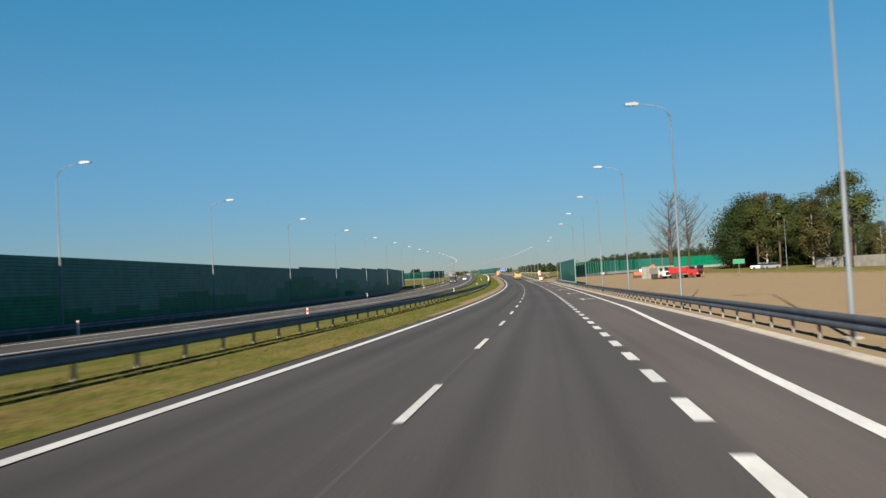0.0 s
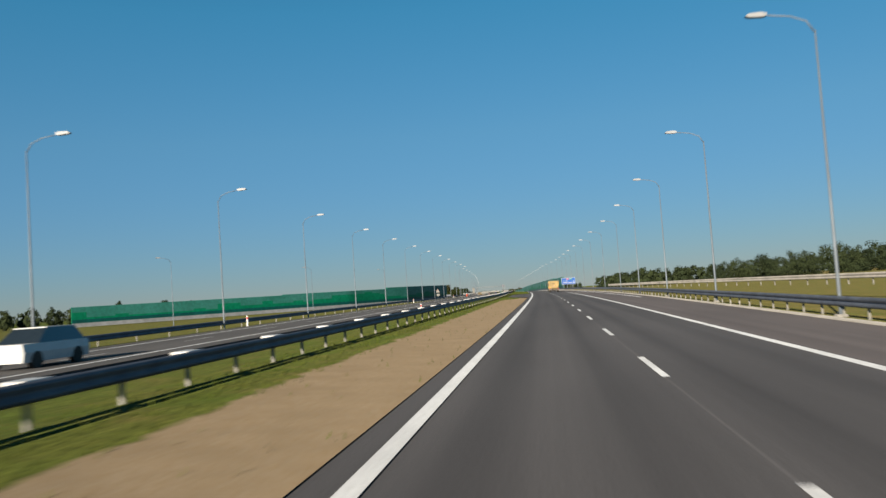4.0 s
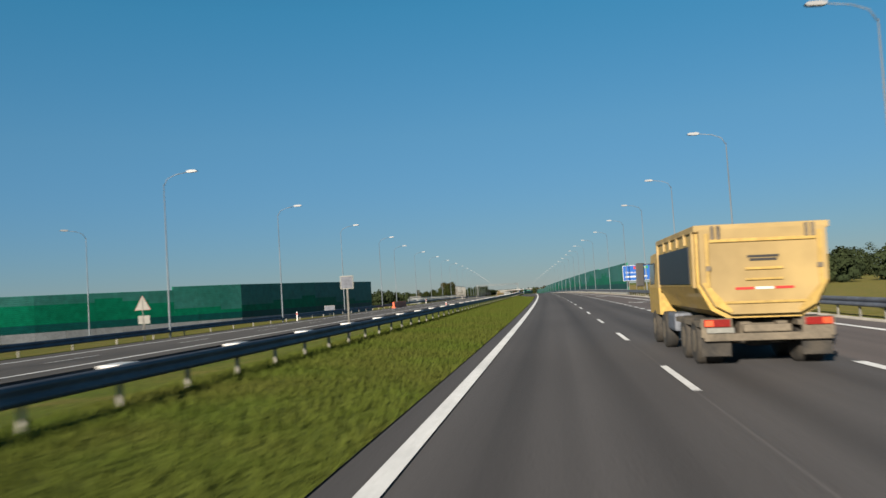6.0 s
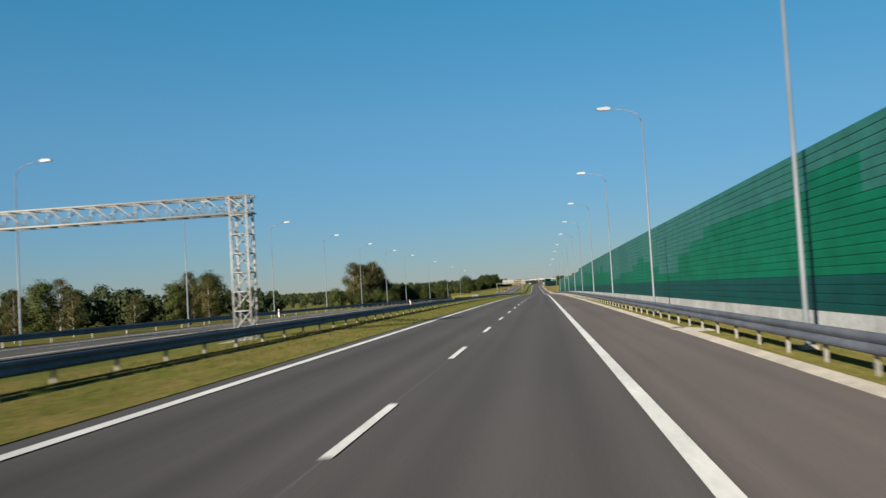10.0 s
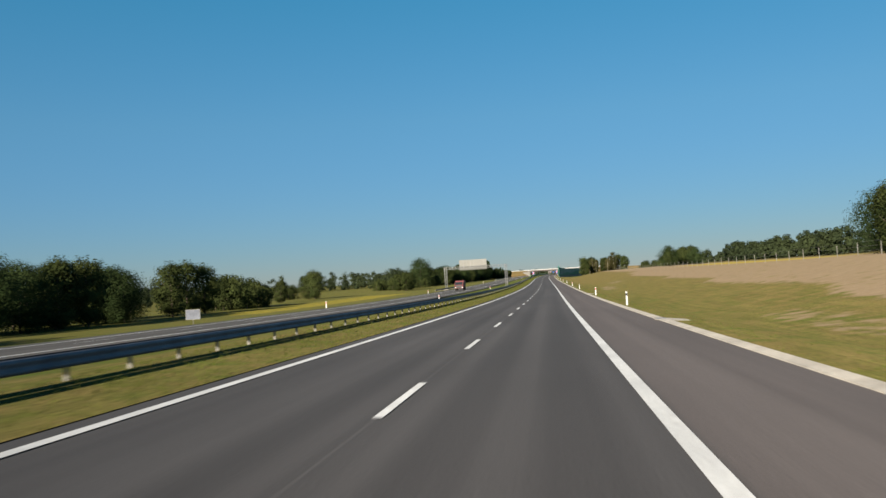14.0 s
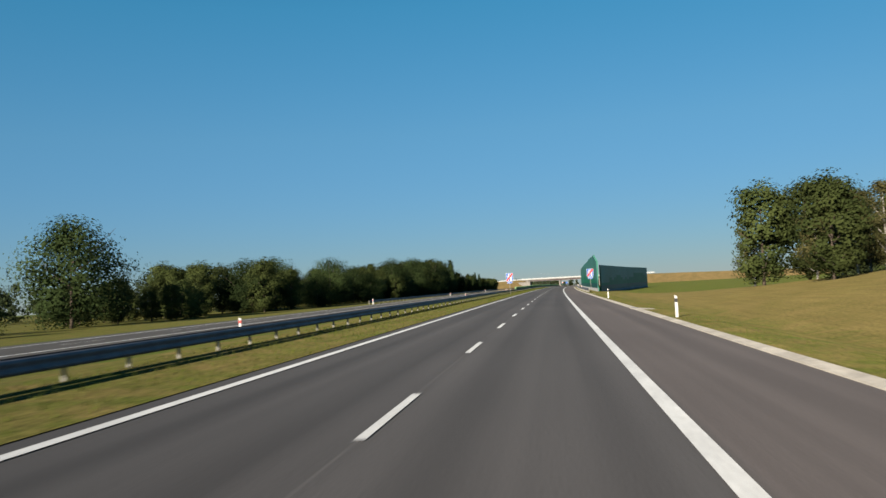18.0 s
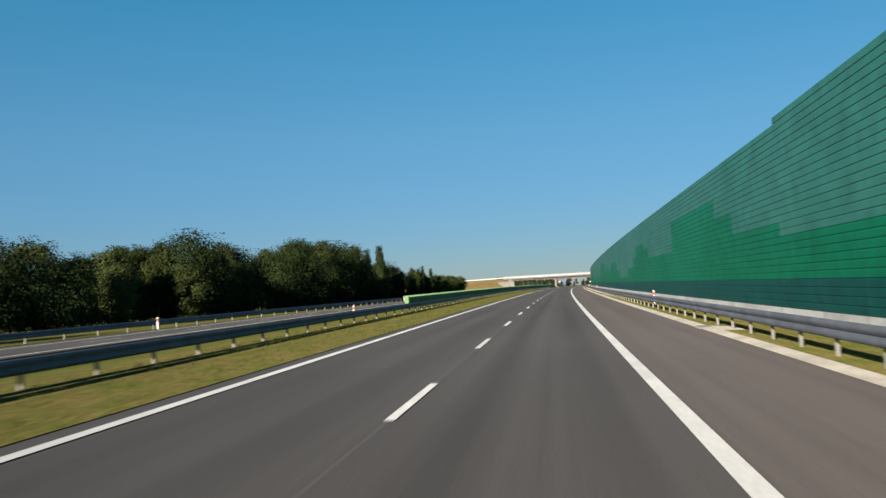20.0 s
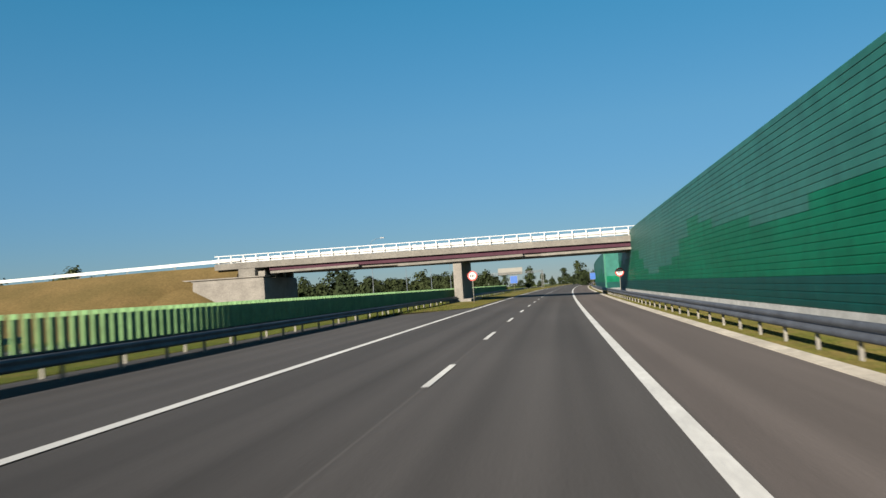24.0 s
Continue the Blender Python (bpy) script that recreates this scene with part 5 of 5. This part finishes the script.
def small_board(s, n, w, h, z, face, label, turn=0):
    g = empty("small_sign", label, "road sign", "small signs", at(s, n, land(s, n), turn))
    part("post", tube([(0, 0.05, -0.3), (0, 0.05, z + h)], [0.04, 0.04]), POST_STEEL, g)
    p = part("board", box((-w / 2, 0, z), (w / 2, 0.03, z + h), 0.01), SIGN_BACK, g)
    part("face", box((-w / 2 + 0.04, -0.01, z + 0.04), (w / 2 - 0.04, 0.0, z + h - 0.04)), face, p)


for s, n in ((1297.8, 24.8), (1424, 33), (690, 33)):
    small_board(s, n, 1.5, 1.0, 0.5, STEEL, "grey sign back beyond the opposite carriageway")
small_board(631.6, 31.35, 0.9, 0.6, 1.2, SIGN_BACK, "small grey plate under the warning sign")
marker = empty("info_board", "green board over a grey plate before the noise barrier", "road sign", m=at(148.5, 31.2, -0.45))
part("post", tube([(0, 0.05, -0.3), (0, 0.05, 1.9)], [0.04, 0.04]), POST_STEEL, marker)
part("green_board", box((-0.8, 0, 1.15), (0.8, 0.03, 1.85), 0.01), GREEN_SIGN, marker)
part("grey_plate", box((-0.8, 0, 0.5), (0.8, 0.03, 1.12), 0.01), SIGN_BACK, marker)
small_board(2430, 8.5, 1.6, 1.6, 1.8, BLUE, "blue sign in the median beyond the bridge")
small_board(2480, -8.6, 1.6, 1.8, 2.0, BLUE, "blue sign beside the shoulder beyond the bridge")
small_board(611, 11.2, 0.6, 0.6, 2.1, STEEL, "grey sign back on a tall post in the median")
small_board(2120, -8.3, 0.5, 0.7, 0.4, SIGN_BACK, "small grey plate on a post by the barrier")


# ---- delineators ----
def delineator(red):
    g = empty("delineator_post", "white plastic delineator post with red reflector" if red else "white plastic delineator post with dark band", "delineator", "delineator posts along the motorway")
    part("body", extruded([(-0.06, -0.1), (0.06, -0.1), (0.06, 0.95), (-0.06, 1.02)], -0.05, 0.05), WHITE, g)
    part("band", box((-0.064, -0.054, 0.68), (0.064, 0.054, 0.86)), RED if red else BLACK, g)
    return g


dl = delineator(True)
dl.matrix_basis = at(1356.5, -7.95, -0.2)
for s in (1451, 1553.6, 1656, 1956, 2060, 2160):
    copy_thing(dl, at(s, -7.95 if s < 1860 else -8.7, -0.2))
for k in range(24):
    s = (52, 152, 253, 352, 452, 555, 659, 760, 860, 958, 1058, 1157, 1257, 1357, 1457, 1557, 1656, 1757, 1857, 1957, 2057, 2157, 2257, 2357)[k]
    copy_thing(dl, at(s, 12.7, 0.0, 0, 0.85))
    copy_thing(dl, at(s + 2, 29.0, -0.25))
dw = delineator(False)
dw.matrix_basis = at(1408, -7.95, -0.2)
for s in (1508, 1606, 1706, 1759, 1810):
    copy_thing(dw, at(s, -7.95, -0.2))


# ---- arrows and hatching ----
def arrow(s, n, turn=0):
    ob = part("arrow", extruded([(-0.09, 0.0), (0.09, 0.0), (0.09, 0.001), (-0.09, 0.001)], 0, 3.2), PAINT, road)
    ob.matrix_basis = on_road(s, n, 0.025 * n + 0.014, turn)
    vs = [(x * M, y * M, 0.0) for x, y in ((-0.35, 3.2), (0.35, 3.2), (0.0, 5.0))]
    tip = new("arrow_head", mesh_of("arrow_head", vs, [(0, 1, 2)], PAINT))
    tip.parent = ob
    side = [(x * M, y * M, 0.0) for x, y in ((0.09, 1.6), (0.9, 2.6), (0.9, 2.2), (1.35, 3.2), (0.45, 3.35), (0.65, 2.95), (0.09, 2.3))]
    bend = new("arrow_bend", mesh_of("arrow_bend", side, [tuple(range(7))], PAINT))
    bend.parent = ob


for s in (75, 103, 131, 161, 191, 219):
    arrow(s, -5.5)
for s in (552, 600, 648, 696, 744):
    arrow(s, -5.7, 9)
for k in range(6):
    a = 276 + 4.2 * k
    b = -4.2 - 0.75 * k
    ribbon("hatch", [(a, -4.0), (a + 0.9, -4.0)], [(a + 1.5, b - 0.4), (a + 2.4, b - 0.4)], 0.012, PAINT, road, k=2)
ribbon("gore_line", [(258, -3.95), (303, -8.9)], [(258, -4.15), (303, -9.15)], 0.012, PAINT, road, k=8)


# ---- works markers at the gore ----
def chevron_board(s, n, z, w, h, label):
    g = empty("chevron_board", label, "road sign", "red and white chevron boards", at(s, n, land(s, n)))
    part("post", tube([(0, 0.05, -0.2), (0, 0.05, z + h)], [0.04, 0.04]), POST_STEEL, g)
    p = part("board", box((-w / 2, 0, z), (w / 2, 0.03, z + h), 0.01), WHITE, g)
    k = max(2, int(w / 0.45))
    for i in range(k):
        x = -w / 2 + (i + 0.25) * w / k
        q = w / k * 0.5
        part("chevron", plate([(x, z + 0.04), (x + q, z + h / 2), (x, z + h - 0.04), (x + q * 0.8, z + h - 0.04), (x + q * 1.8, z + h / 2), (x + q * 0.8, z + 0.04)], -0.01, 0.0), RED, p)


chevron_board(301, -9.2, 0.2, 1.2, 0.9, "red and white chevron board on the gore nose")
chevron_board(302, -8.7, 1.9, 0.9, 1.5, "tall red and white marker board at the exit")
chevron_board(330, -24, 0.9, 1.4, 0.7, "red and white chevron board on the slip road bend")
chevron_board(352, -38, 0.9, 1.4, 0.7, "red and white chevron board on the slip road bend")
guard_rail(306, 425, line_of([(306, -9.4), (330, -13.4), (348, -18.4), (372, -27.4), (400, -42), (425, -60)]), lambda s: -0.3, (1,), "steel crash barrier along the slip road", gap=4)
# pale beam material stands for sunlight on the grey steel
guard_rail(322, 560, line_of([(322, -13.2), (345, -14.2), (420, -22), (500, -17), (560, -12.5)]), lambda s: 0.35, (1,), "steel crash barrier on the joining slip road, sunlight painted into its pale beam", gap=4, mat=PALE)

# ---- viaduct parapets ----
panel_b = box((-0.02, -0.48, 0.1), (0.02, 0.48, 1.1), 0.01)
bmesh.ops.scale(panel_b, vec=(M, M, M), verts=panel_b.verts)
INFILL = bpy.data.meshes.new("infill_panel")
panel_b.to_mesh(INFILL)
INFILL.materials.append(WHITE)
for n, a, b in ((12.6, 800, 884), (30.8, 748, 905)):
    para = empty("bridge_parapet", "steel viaduct parapet with pale infill plates", "parapet", "viaduct parapets")
    for h in (0.62, 1.22):
        strip("hand_rail", a, b, 6, lambda s: [(n + 0.05, h), (n + 0.05, h + 0.1), (n - 0.05, h + 0.1), (n - 0.05, h), (n + 0.05, h)], STEEL, para, kind="")
    for s in np.arange(a, b, 2.0):
        placed("infill_panel", INFILL, at(s, n, 0.0), para)
screen = empty("glass_screen", "clear glass noise screen with thin posts on the viaduct", "noise screen")
strip("top_rail", 856, 906, 6, lambda s: [(30.6, 4.2), (30.6, 4.32), (30.5, 4.32), (30.5, 4.2), (30.6, 4.2)], STEEL, screen, kind="")
for s in np.arange(856, 906, 2.0):
    p = box((-0.05, -0.05, -0.3), (0.05, 0.05, 4.25))
    ob = part("post", p, POST_STEEL, screen)
    ob.matrix_basis = at(s, 30.55, 0.0)
deck_edge = strip("viaduct_edge", 748, 905, 6, lambda s: [(8.3, 0.1), (8.9, 0.16), (9.0, -0.6)], CONCRETE)
tagged(deck_edge, "concrete edge beam of the viaduct", "parapet")


# ---- vehicles on the opposite side ----
def lorry(s, n, body_mat, cab_mat, length, height, label, turn=180, z=None):
    g = empty("lorry", label, "lorry", "lorries on the opposite carriageway" if z is None else "vehicles on the sandy yard", at(s, n, left_z(n) if z is None else z, turn))
    part("cargo_body", box((-1.22, -length / 2, 1.05), (1.22, length / 2 - 2.3, height), 0.04), body_mat, g)
    cab = part("cab", extruded([(-1.2, 0.6), (1.2, 0.6), (1.2, 1.7), (1.05, height * 0.82), (-1.05, height * 0.82), (-1.2, 1.7)], length / 2 - 2.1, length / 2), cab_mat, g)
    part("windscreen", box((-1.0, length / 2, 1.6), (1.0, length / 2 + 0.02, 2.3)), GLASS, cab)
    part("grille", box((-0.8, length / 2, 0.75), (0.8, length / 2 + 0.03, 1.4)), BLACK, cab)
    for sx in (-1, 1):
        part("side_window", box((sx * 1.2 - 0.015, length / 2 - 1.5, 1.6), (sx * 1.2 + 0.015, length / 2 - 0.4, 2.2)), GLASS, cab)
        part("headlight", box((sx * 0.95 - 0.15, length / 2, 0.72), (sx * 0.95 + 0.15, length / 2 + 0.03, 0.95)), WHITE, cab)
    part("chassis", box((-0.9, -length / 2, 0.65), (0.9, length / 2 - 0.3, 1.0)), DIRTY, g)
    for y in (-length / 2 + 1.0, -length / 2 + 2.3, length / 2 - 1.2):
        for sx in (-1, 1):
            part("wheel", tube([(sx * 1.2, y, 0.5), (sx * 0.9, y, 0.5)], [0.5, 0.5], 16), RUBBER, g)


lorry(1578, 22.5, MAROON, MAROON, 7.2, 2.7, "dark red lorry on the opposite carriageway")
lorry(337, 24.0, NAVY, NAVY, 7.5, 2.5, "dark lorry on the opposite carriageway")
hut = empty("site_cabin", "grey-beige metal site cabin beyond the viaduct", "cabin", m=at(929, 53.8, -1.8, 20))
part("body", box((-2.2, -1.2, 0.2), (2.2, 1.2, 3.6), 0.04), SIGN_BACK, hut)
part("roof", box((-2.3, -1.3, 3.6), (2.3, 1.3, 3.75), 0.02), SIGN_BACK, hut)
part("window", box((-1.4, -1.24, 1.6), (-0.3, -1.2, 2.5)), GLASS, hut)
part("door", box((0.6, -1.24, 0.3), (1.5, -1.2, 2.4)), WHITE, hut)
for x in (-1.8, 1.8):
    part("skid", box((x - 0.15, -1.1, -0.2), (x + 0.15, 1.1, 0.2)), CONCRETE, hut)


def car(s, n, z, mat, label, turn=180, van=False):
    g = empty("car", label, "car", "parked and oncoming cars", at(s, n, z, turn))
    hgt = 2.1 if van else 1.42
    part("body", extruded([(-0.85, 0.25), (0.85, 0.25), (0.9, 0.6), (0.84, 0.9), (-0.84, 0.9), (-0.9, 0.6)], -2.1, 2.1), mat, g)
    cab = bmesh.new()
    v = [cab.verts.new(p) for p in ((-0.82, -1.95, 0.9), (0.82, -1.95, 0.9), (0.82, 1.1, 0.9), (-0.82, 1.1, 0.9), (-0.66, -1.5 if not van else -1.95, hgt), (0.66, -1.5 if not van else -1.95, hgt), (0.66, 0.35, hgt), (-0.66, 0.35, hgt))]
    for q in ((4, 5, 6, 7), (0, 1, 5, 4), (1, 2, 6, 5), (2, 3, 7, 6), (3, 0, 4, 7)):
        cab.faces.new([v[i] for i in q])
    part("cabin", cab, mat if van else GLASS, g)
    part("roof", box((-0.66, -1.5, hgt), (0.66, 0.35, hgt + 0.04), 0.01), mat, g)
    for y in (-1.3, 1.3):
        for sx in (-1, 1):
            part("wheel", tube([(sx * 0.9, y, 0.32), (sx * 0.68, y, 0.32)], [0.32, 0.32], 14), RUBBER, g)
    for sx in (-1, 1):
        part("headlight", box((sx * 0.62 - 0.14, 2.08, 0.58), (sx * 0.62 + 0.14, 2.12, 0.74)), WHITE, g)


car(410, 21, left_z(21), WHITE, "white car on the opposite carriageway")
lorry(172, -27.8, SIGN_BACK, WHITE, 5.6, 2.3, "white-cabbed flat lorry parked on the sandy yard", 200, land(172, -27.8))
lorry(164, -31, RED, RED, 6.2, 2.1, "red lorry parked on the sandy yard", 225, land(164, -31))
car(184, -30, land(184, -30), RED, "red van parked on the sandy yard", 75, True)
car(212, -58.5, land(212, -58.5), WHITE, "white car parked before the trees", 80)
car(205, -59, land(205, -59), SIGN_BACK, "silver car parked before the trees", 100)
car(420, -122, land(420, -122), DARK, "dark car parked far across the field", 90)

# ---- excavator ----
ex = empty("excavator", "orange-red tracked excavator on the sandy yard", "excavator", m=at(206.9, -28.5, land(206.9, -28.5), 268, 0.72))
for sx in (-1, 1):
    part("track", extruded([(sx * 1.0 - 0.3, 0.0), (sx * 1.0 + 0.3, 0.0), (sx * 1.0 + 0.3, 0.8), (sx * 1.0 - 0.3, 0.8)], -1.9, 1.9), RUBBER, ex)
part("upper_body", box((-1.25, -1.9, 0.95), (1.25, 1.3, 1.9), 0.08), ORANGE, ex)
cabx = part("cab", box((-1.2, 0.2, 1.9), (-0.2, 1.5, 2.9), 0.05), WHITE, ex)
part("cab_window", box((-1.22, 0.35, 2.1), (-1.2, 1.35, 2.75)), GLASS, cabx)
part("boom", extruded([(0.1, 0), (0.1, 0.5), (0.5, 0.5), (0.5, 0)], 0, 4.2), ORANGE, ex).matrix_basis = Matrix.Translation((0, 1.2 * M, 1.6 * M)) @ Matrix.Rotation(radians(32), 4, "X")
part("stick", extruded([(0.15, 0), (0.15, 0.35), (0.45, 0.35), (0.45, 0)], 0, 2.8), ORANGE, ex).matrix_basis = Matrix.Translation((0, 4.6 * M, 4.0 * M)) @ Matrix.Rotation(radians(-50), 4, "X")
part("bucket", box((-0.2, 6.0, 1.1), (0.8, 6.8, 2.0), 0.1), DIRTY, ex)

# ---- site hoarding, red barrier blocks ----
hoard = empty("hoarding", "grey corrugated metal hoarding on the sandy yard", "hoarding")
for k in range(14):
    p = part("sheet", extruded([(0, 0), (0.25, 0), (0.3, 0.0), (0.3, 2.6), (0, 2.6)], 0, 0.04 if k % 2 else 0.07), SIGN_BACK if k % 2 else PALE, hoard)
    p.matrix_basis = at(188, -26.2 - k * 0.5, land(188, -27)) @ Matrix.Scale(1.6, 4, (1, 0, 0))
blk = bmesh.new()
add_box(blk, (-0.3, 0.02, 0.0), (0.3, 1.98, 0.25), 0.05)
add_box(blk, (-0.17, 0.02, 0.25), (0.17, 1.98, 1.0), 0.05)
bmesh.ops.scale(blk, vec=(M, M, M), verts=blk.verts)
BLOCK = bpy.data.meshes.new("barrier_block")
blk.to_mesh(BLOCK)
BLOCK.materials.append(ORANGE)
for k in range(6):
    b = placed("barrier_block", BLOCK, at(709.5 + 2 * k, 27.3, left_z(27.3)))
    tagged(b, "red-orange plastic barrier block on the far shoulder", "barrier block", "barrier blocks on the far shoulder")

# ---- far gantry beyond the bridge ----
fg = gantry(2560, 9.8, 30, 6.4, "pale lattice gantry with a sign seen from behind beyond the bridge")
part("sign_back", box((-26, 0.42, 5.4), (-17, 0.48, 8.0)), SIGN_BACK, fg)


# ---- bare trees by the yard ----
def bare_tree(s, n, height, seed, label):
    g = empty("bare_tree", label, "tree", "bare trees by the yard", at(s, n, land(s, n)))
    r = random.Random(seed)
    bm = bmesh.new()
    add_tube(bm, [(0, 0, -0.3), (0.1, 0, height * 0.4), (0.0, 0.2, height * 0.75), (0.1, 0.1, height)], [0.22, 0.17, 0.1, 0.03], 7)
    part("trunk", bm, BARK, g)
    bm = bmesh.new()
    for k in range(46):
        a, z = r.uniform(0, 6.28), height * r.uniform(0.22, 0.92)
        l = height * 0.36 * (1.15 - z / height) * r.uniform(0.6, 1.2) + 0.6
        p0 = Vector((0.05, 0.05, z))
        p1 = p0 + Vector((math.cos(a) * l * 0.5, math.sin(a) * l * 0.5, l * 0.35))
        p2 = p0 + Vector((math.cos(a) * l, math.sin(a) * l, l * 0.9))
        add_tube(bm, [p0, p1, p2], [0.06, 0.04, 0.015], 5, False)
        for _ in range(13):
            u = r.uniform(0.3, 1)
            b0 = p0.lerp(p1, u) if r.random() < 0.4 else p1.lerp(p2, u)
            b1 = b0 + Vector((r.uniform(-1, 1), r.uniform(-1, 1), r.uniform(0.2, 1.2))) * l * 0.3
            add_tube(bm, [b0, b1], [0.018, 0.006], 3, False)
    part("crown", bm, BARK, g)


bare_tree(198.3, -34.8, 20, 3, "tall leafless tree beside the sandy yard")
bare_tree(190, -37, 18, 4, "tall leafless tree with thin upright branches")
bare_tree(207, -36, 13, 5, "slender leafless tree beside the sandy yard")
small_board(145, -36, 1.9, 0.75, 2.1, GREEN_SIGN, "green sign on steel posts across the sandy yard")
yard_wall = empty("boundary_wall", "pale concrete boundary wall before the trees", "wall")
slab = box((-0.06, 0.02, -0.3), (0.06, 2.98, 2.0), 0.01)
bmesh.ops.scale(slab, vec=(M, M, M), verts=slab.verts)
SLAB = bpy.data.meshes.new("wall_slab")
slab.to_mesh(SLAB)
SLAB.materials.append(PALE)
for k in range(28):
    placed("wall_slab", SLAB, at(100 + 3 * k, -62, land(100 + 3 * k, -62)), yard_wall)

# ---- wire fence along the top of the cutting ----
fence = empty("wire_fence", "thin wire fence with grey posts above the cutting", "fence")
fp = box((-0.03, -0.03, -0.2), (0.03, 0.03, 1.45))
bmesh.ops.scale(fp, vec=(M, M, M), verts=fp.verts)
FENCE_POST = bpy.data.meshes.new("fence_post")
fp.to_mesh(FENCE_POST)
FENCE_POST.materials.append(POST_STEEL)
for s in range(1440, 1786, 7):
    placed("fence_post", FENCE_POST, at(s, -38, land(s, -38)), fence)
for h in (0.5, 1.0, 1.55):
    strip("wire", 1440, 1785, 8, lambda s: [(-38, land(s, -38) + h), (-38, land(s, -38) + h + 0.012), (-38.01, land(s, -38) + h + 0.006), (-38, land(s, -38) + h)], POST_STEEL, fence, kind="")

# ---- grass blades ----
GRASS = material("grass_blade", (0.066, 0.092, 0.015), 0.9, spec=0.05, other=(0.078, 0.088, 0.019), scale=0.35, fine=3)


def blades(name, count, s0, s1, lo, hi, tall, seed, label):
    r = np.random.default_rng(seed)
    s = r.uniform(s0, s1, count)
    u = r.uniform(0, 1, count)
    vs = []
    for i in range(count):
        a, b = lo(s[i]), hi(s[i])
        n = a + (b - a) * u[i]
        if sandy(s[i], n) > 0.5 and r.random() < 0.93:
            continue
        p = world(s[i], n, land(s[i], n) - 0.01)
        d = r.uniform(0, 6.28)
        h = tall * r.uniform(0.5, 1.2)
        w = 0.010 + 0.010 * r.random()
        lean = r.uniform(-0.5, 0.5, 2) * h
        vs += [(p.x - math.cos(d) * w * M, p.y - math.sin(d) * w * M, p.z), (p.x + math.cos(d) * w * M, p.y + math.sin(d) * w * M, p.z), (p.x + lean[0] * M, p.y + lean[1] * M, p.z + h * M)]
    me = bpy.data.meshes.new(name)
    me.from_pydata(vs, [], np.arange(len(vs)).reshape(-1, 3).tolist())
    me.materials.append(GRASS)
    tagged(new(name, me), label, "grass", kind="stuff")


blades("median_grass", 170000, 0, 2330, lambda s: max(pave_l(s), 4.3) + 0.05, lambda s: rail_m(s) + 0.8, 0.11, 31, "short mown grass on the median")
blades("verge_grass", 36000, 0, 2330, lambda s: kerb_n(s) - 0.6, lambda s: kerb_n(s) - 2.2, 0.07, 32, "rough grass along the shoulder")
blades("median_grass", 110000, 575, 745, lambda s: max(pave_l(s), 4.3) + 0.05, lambda s: rail_m(s) + 0.8, 0.16, 33, "lush uncut grass on the median")
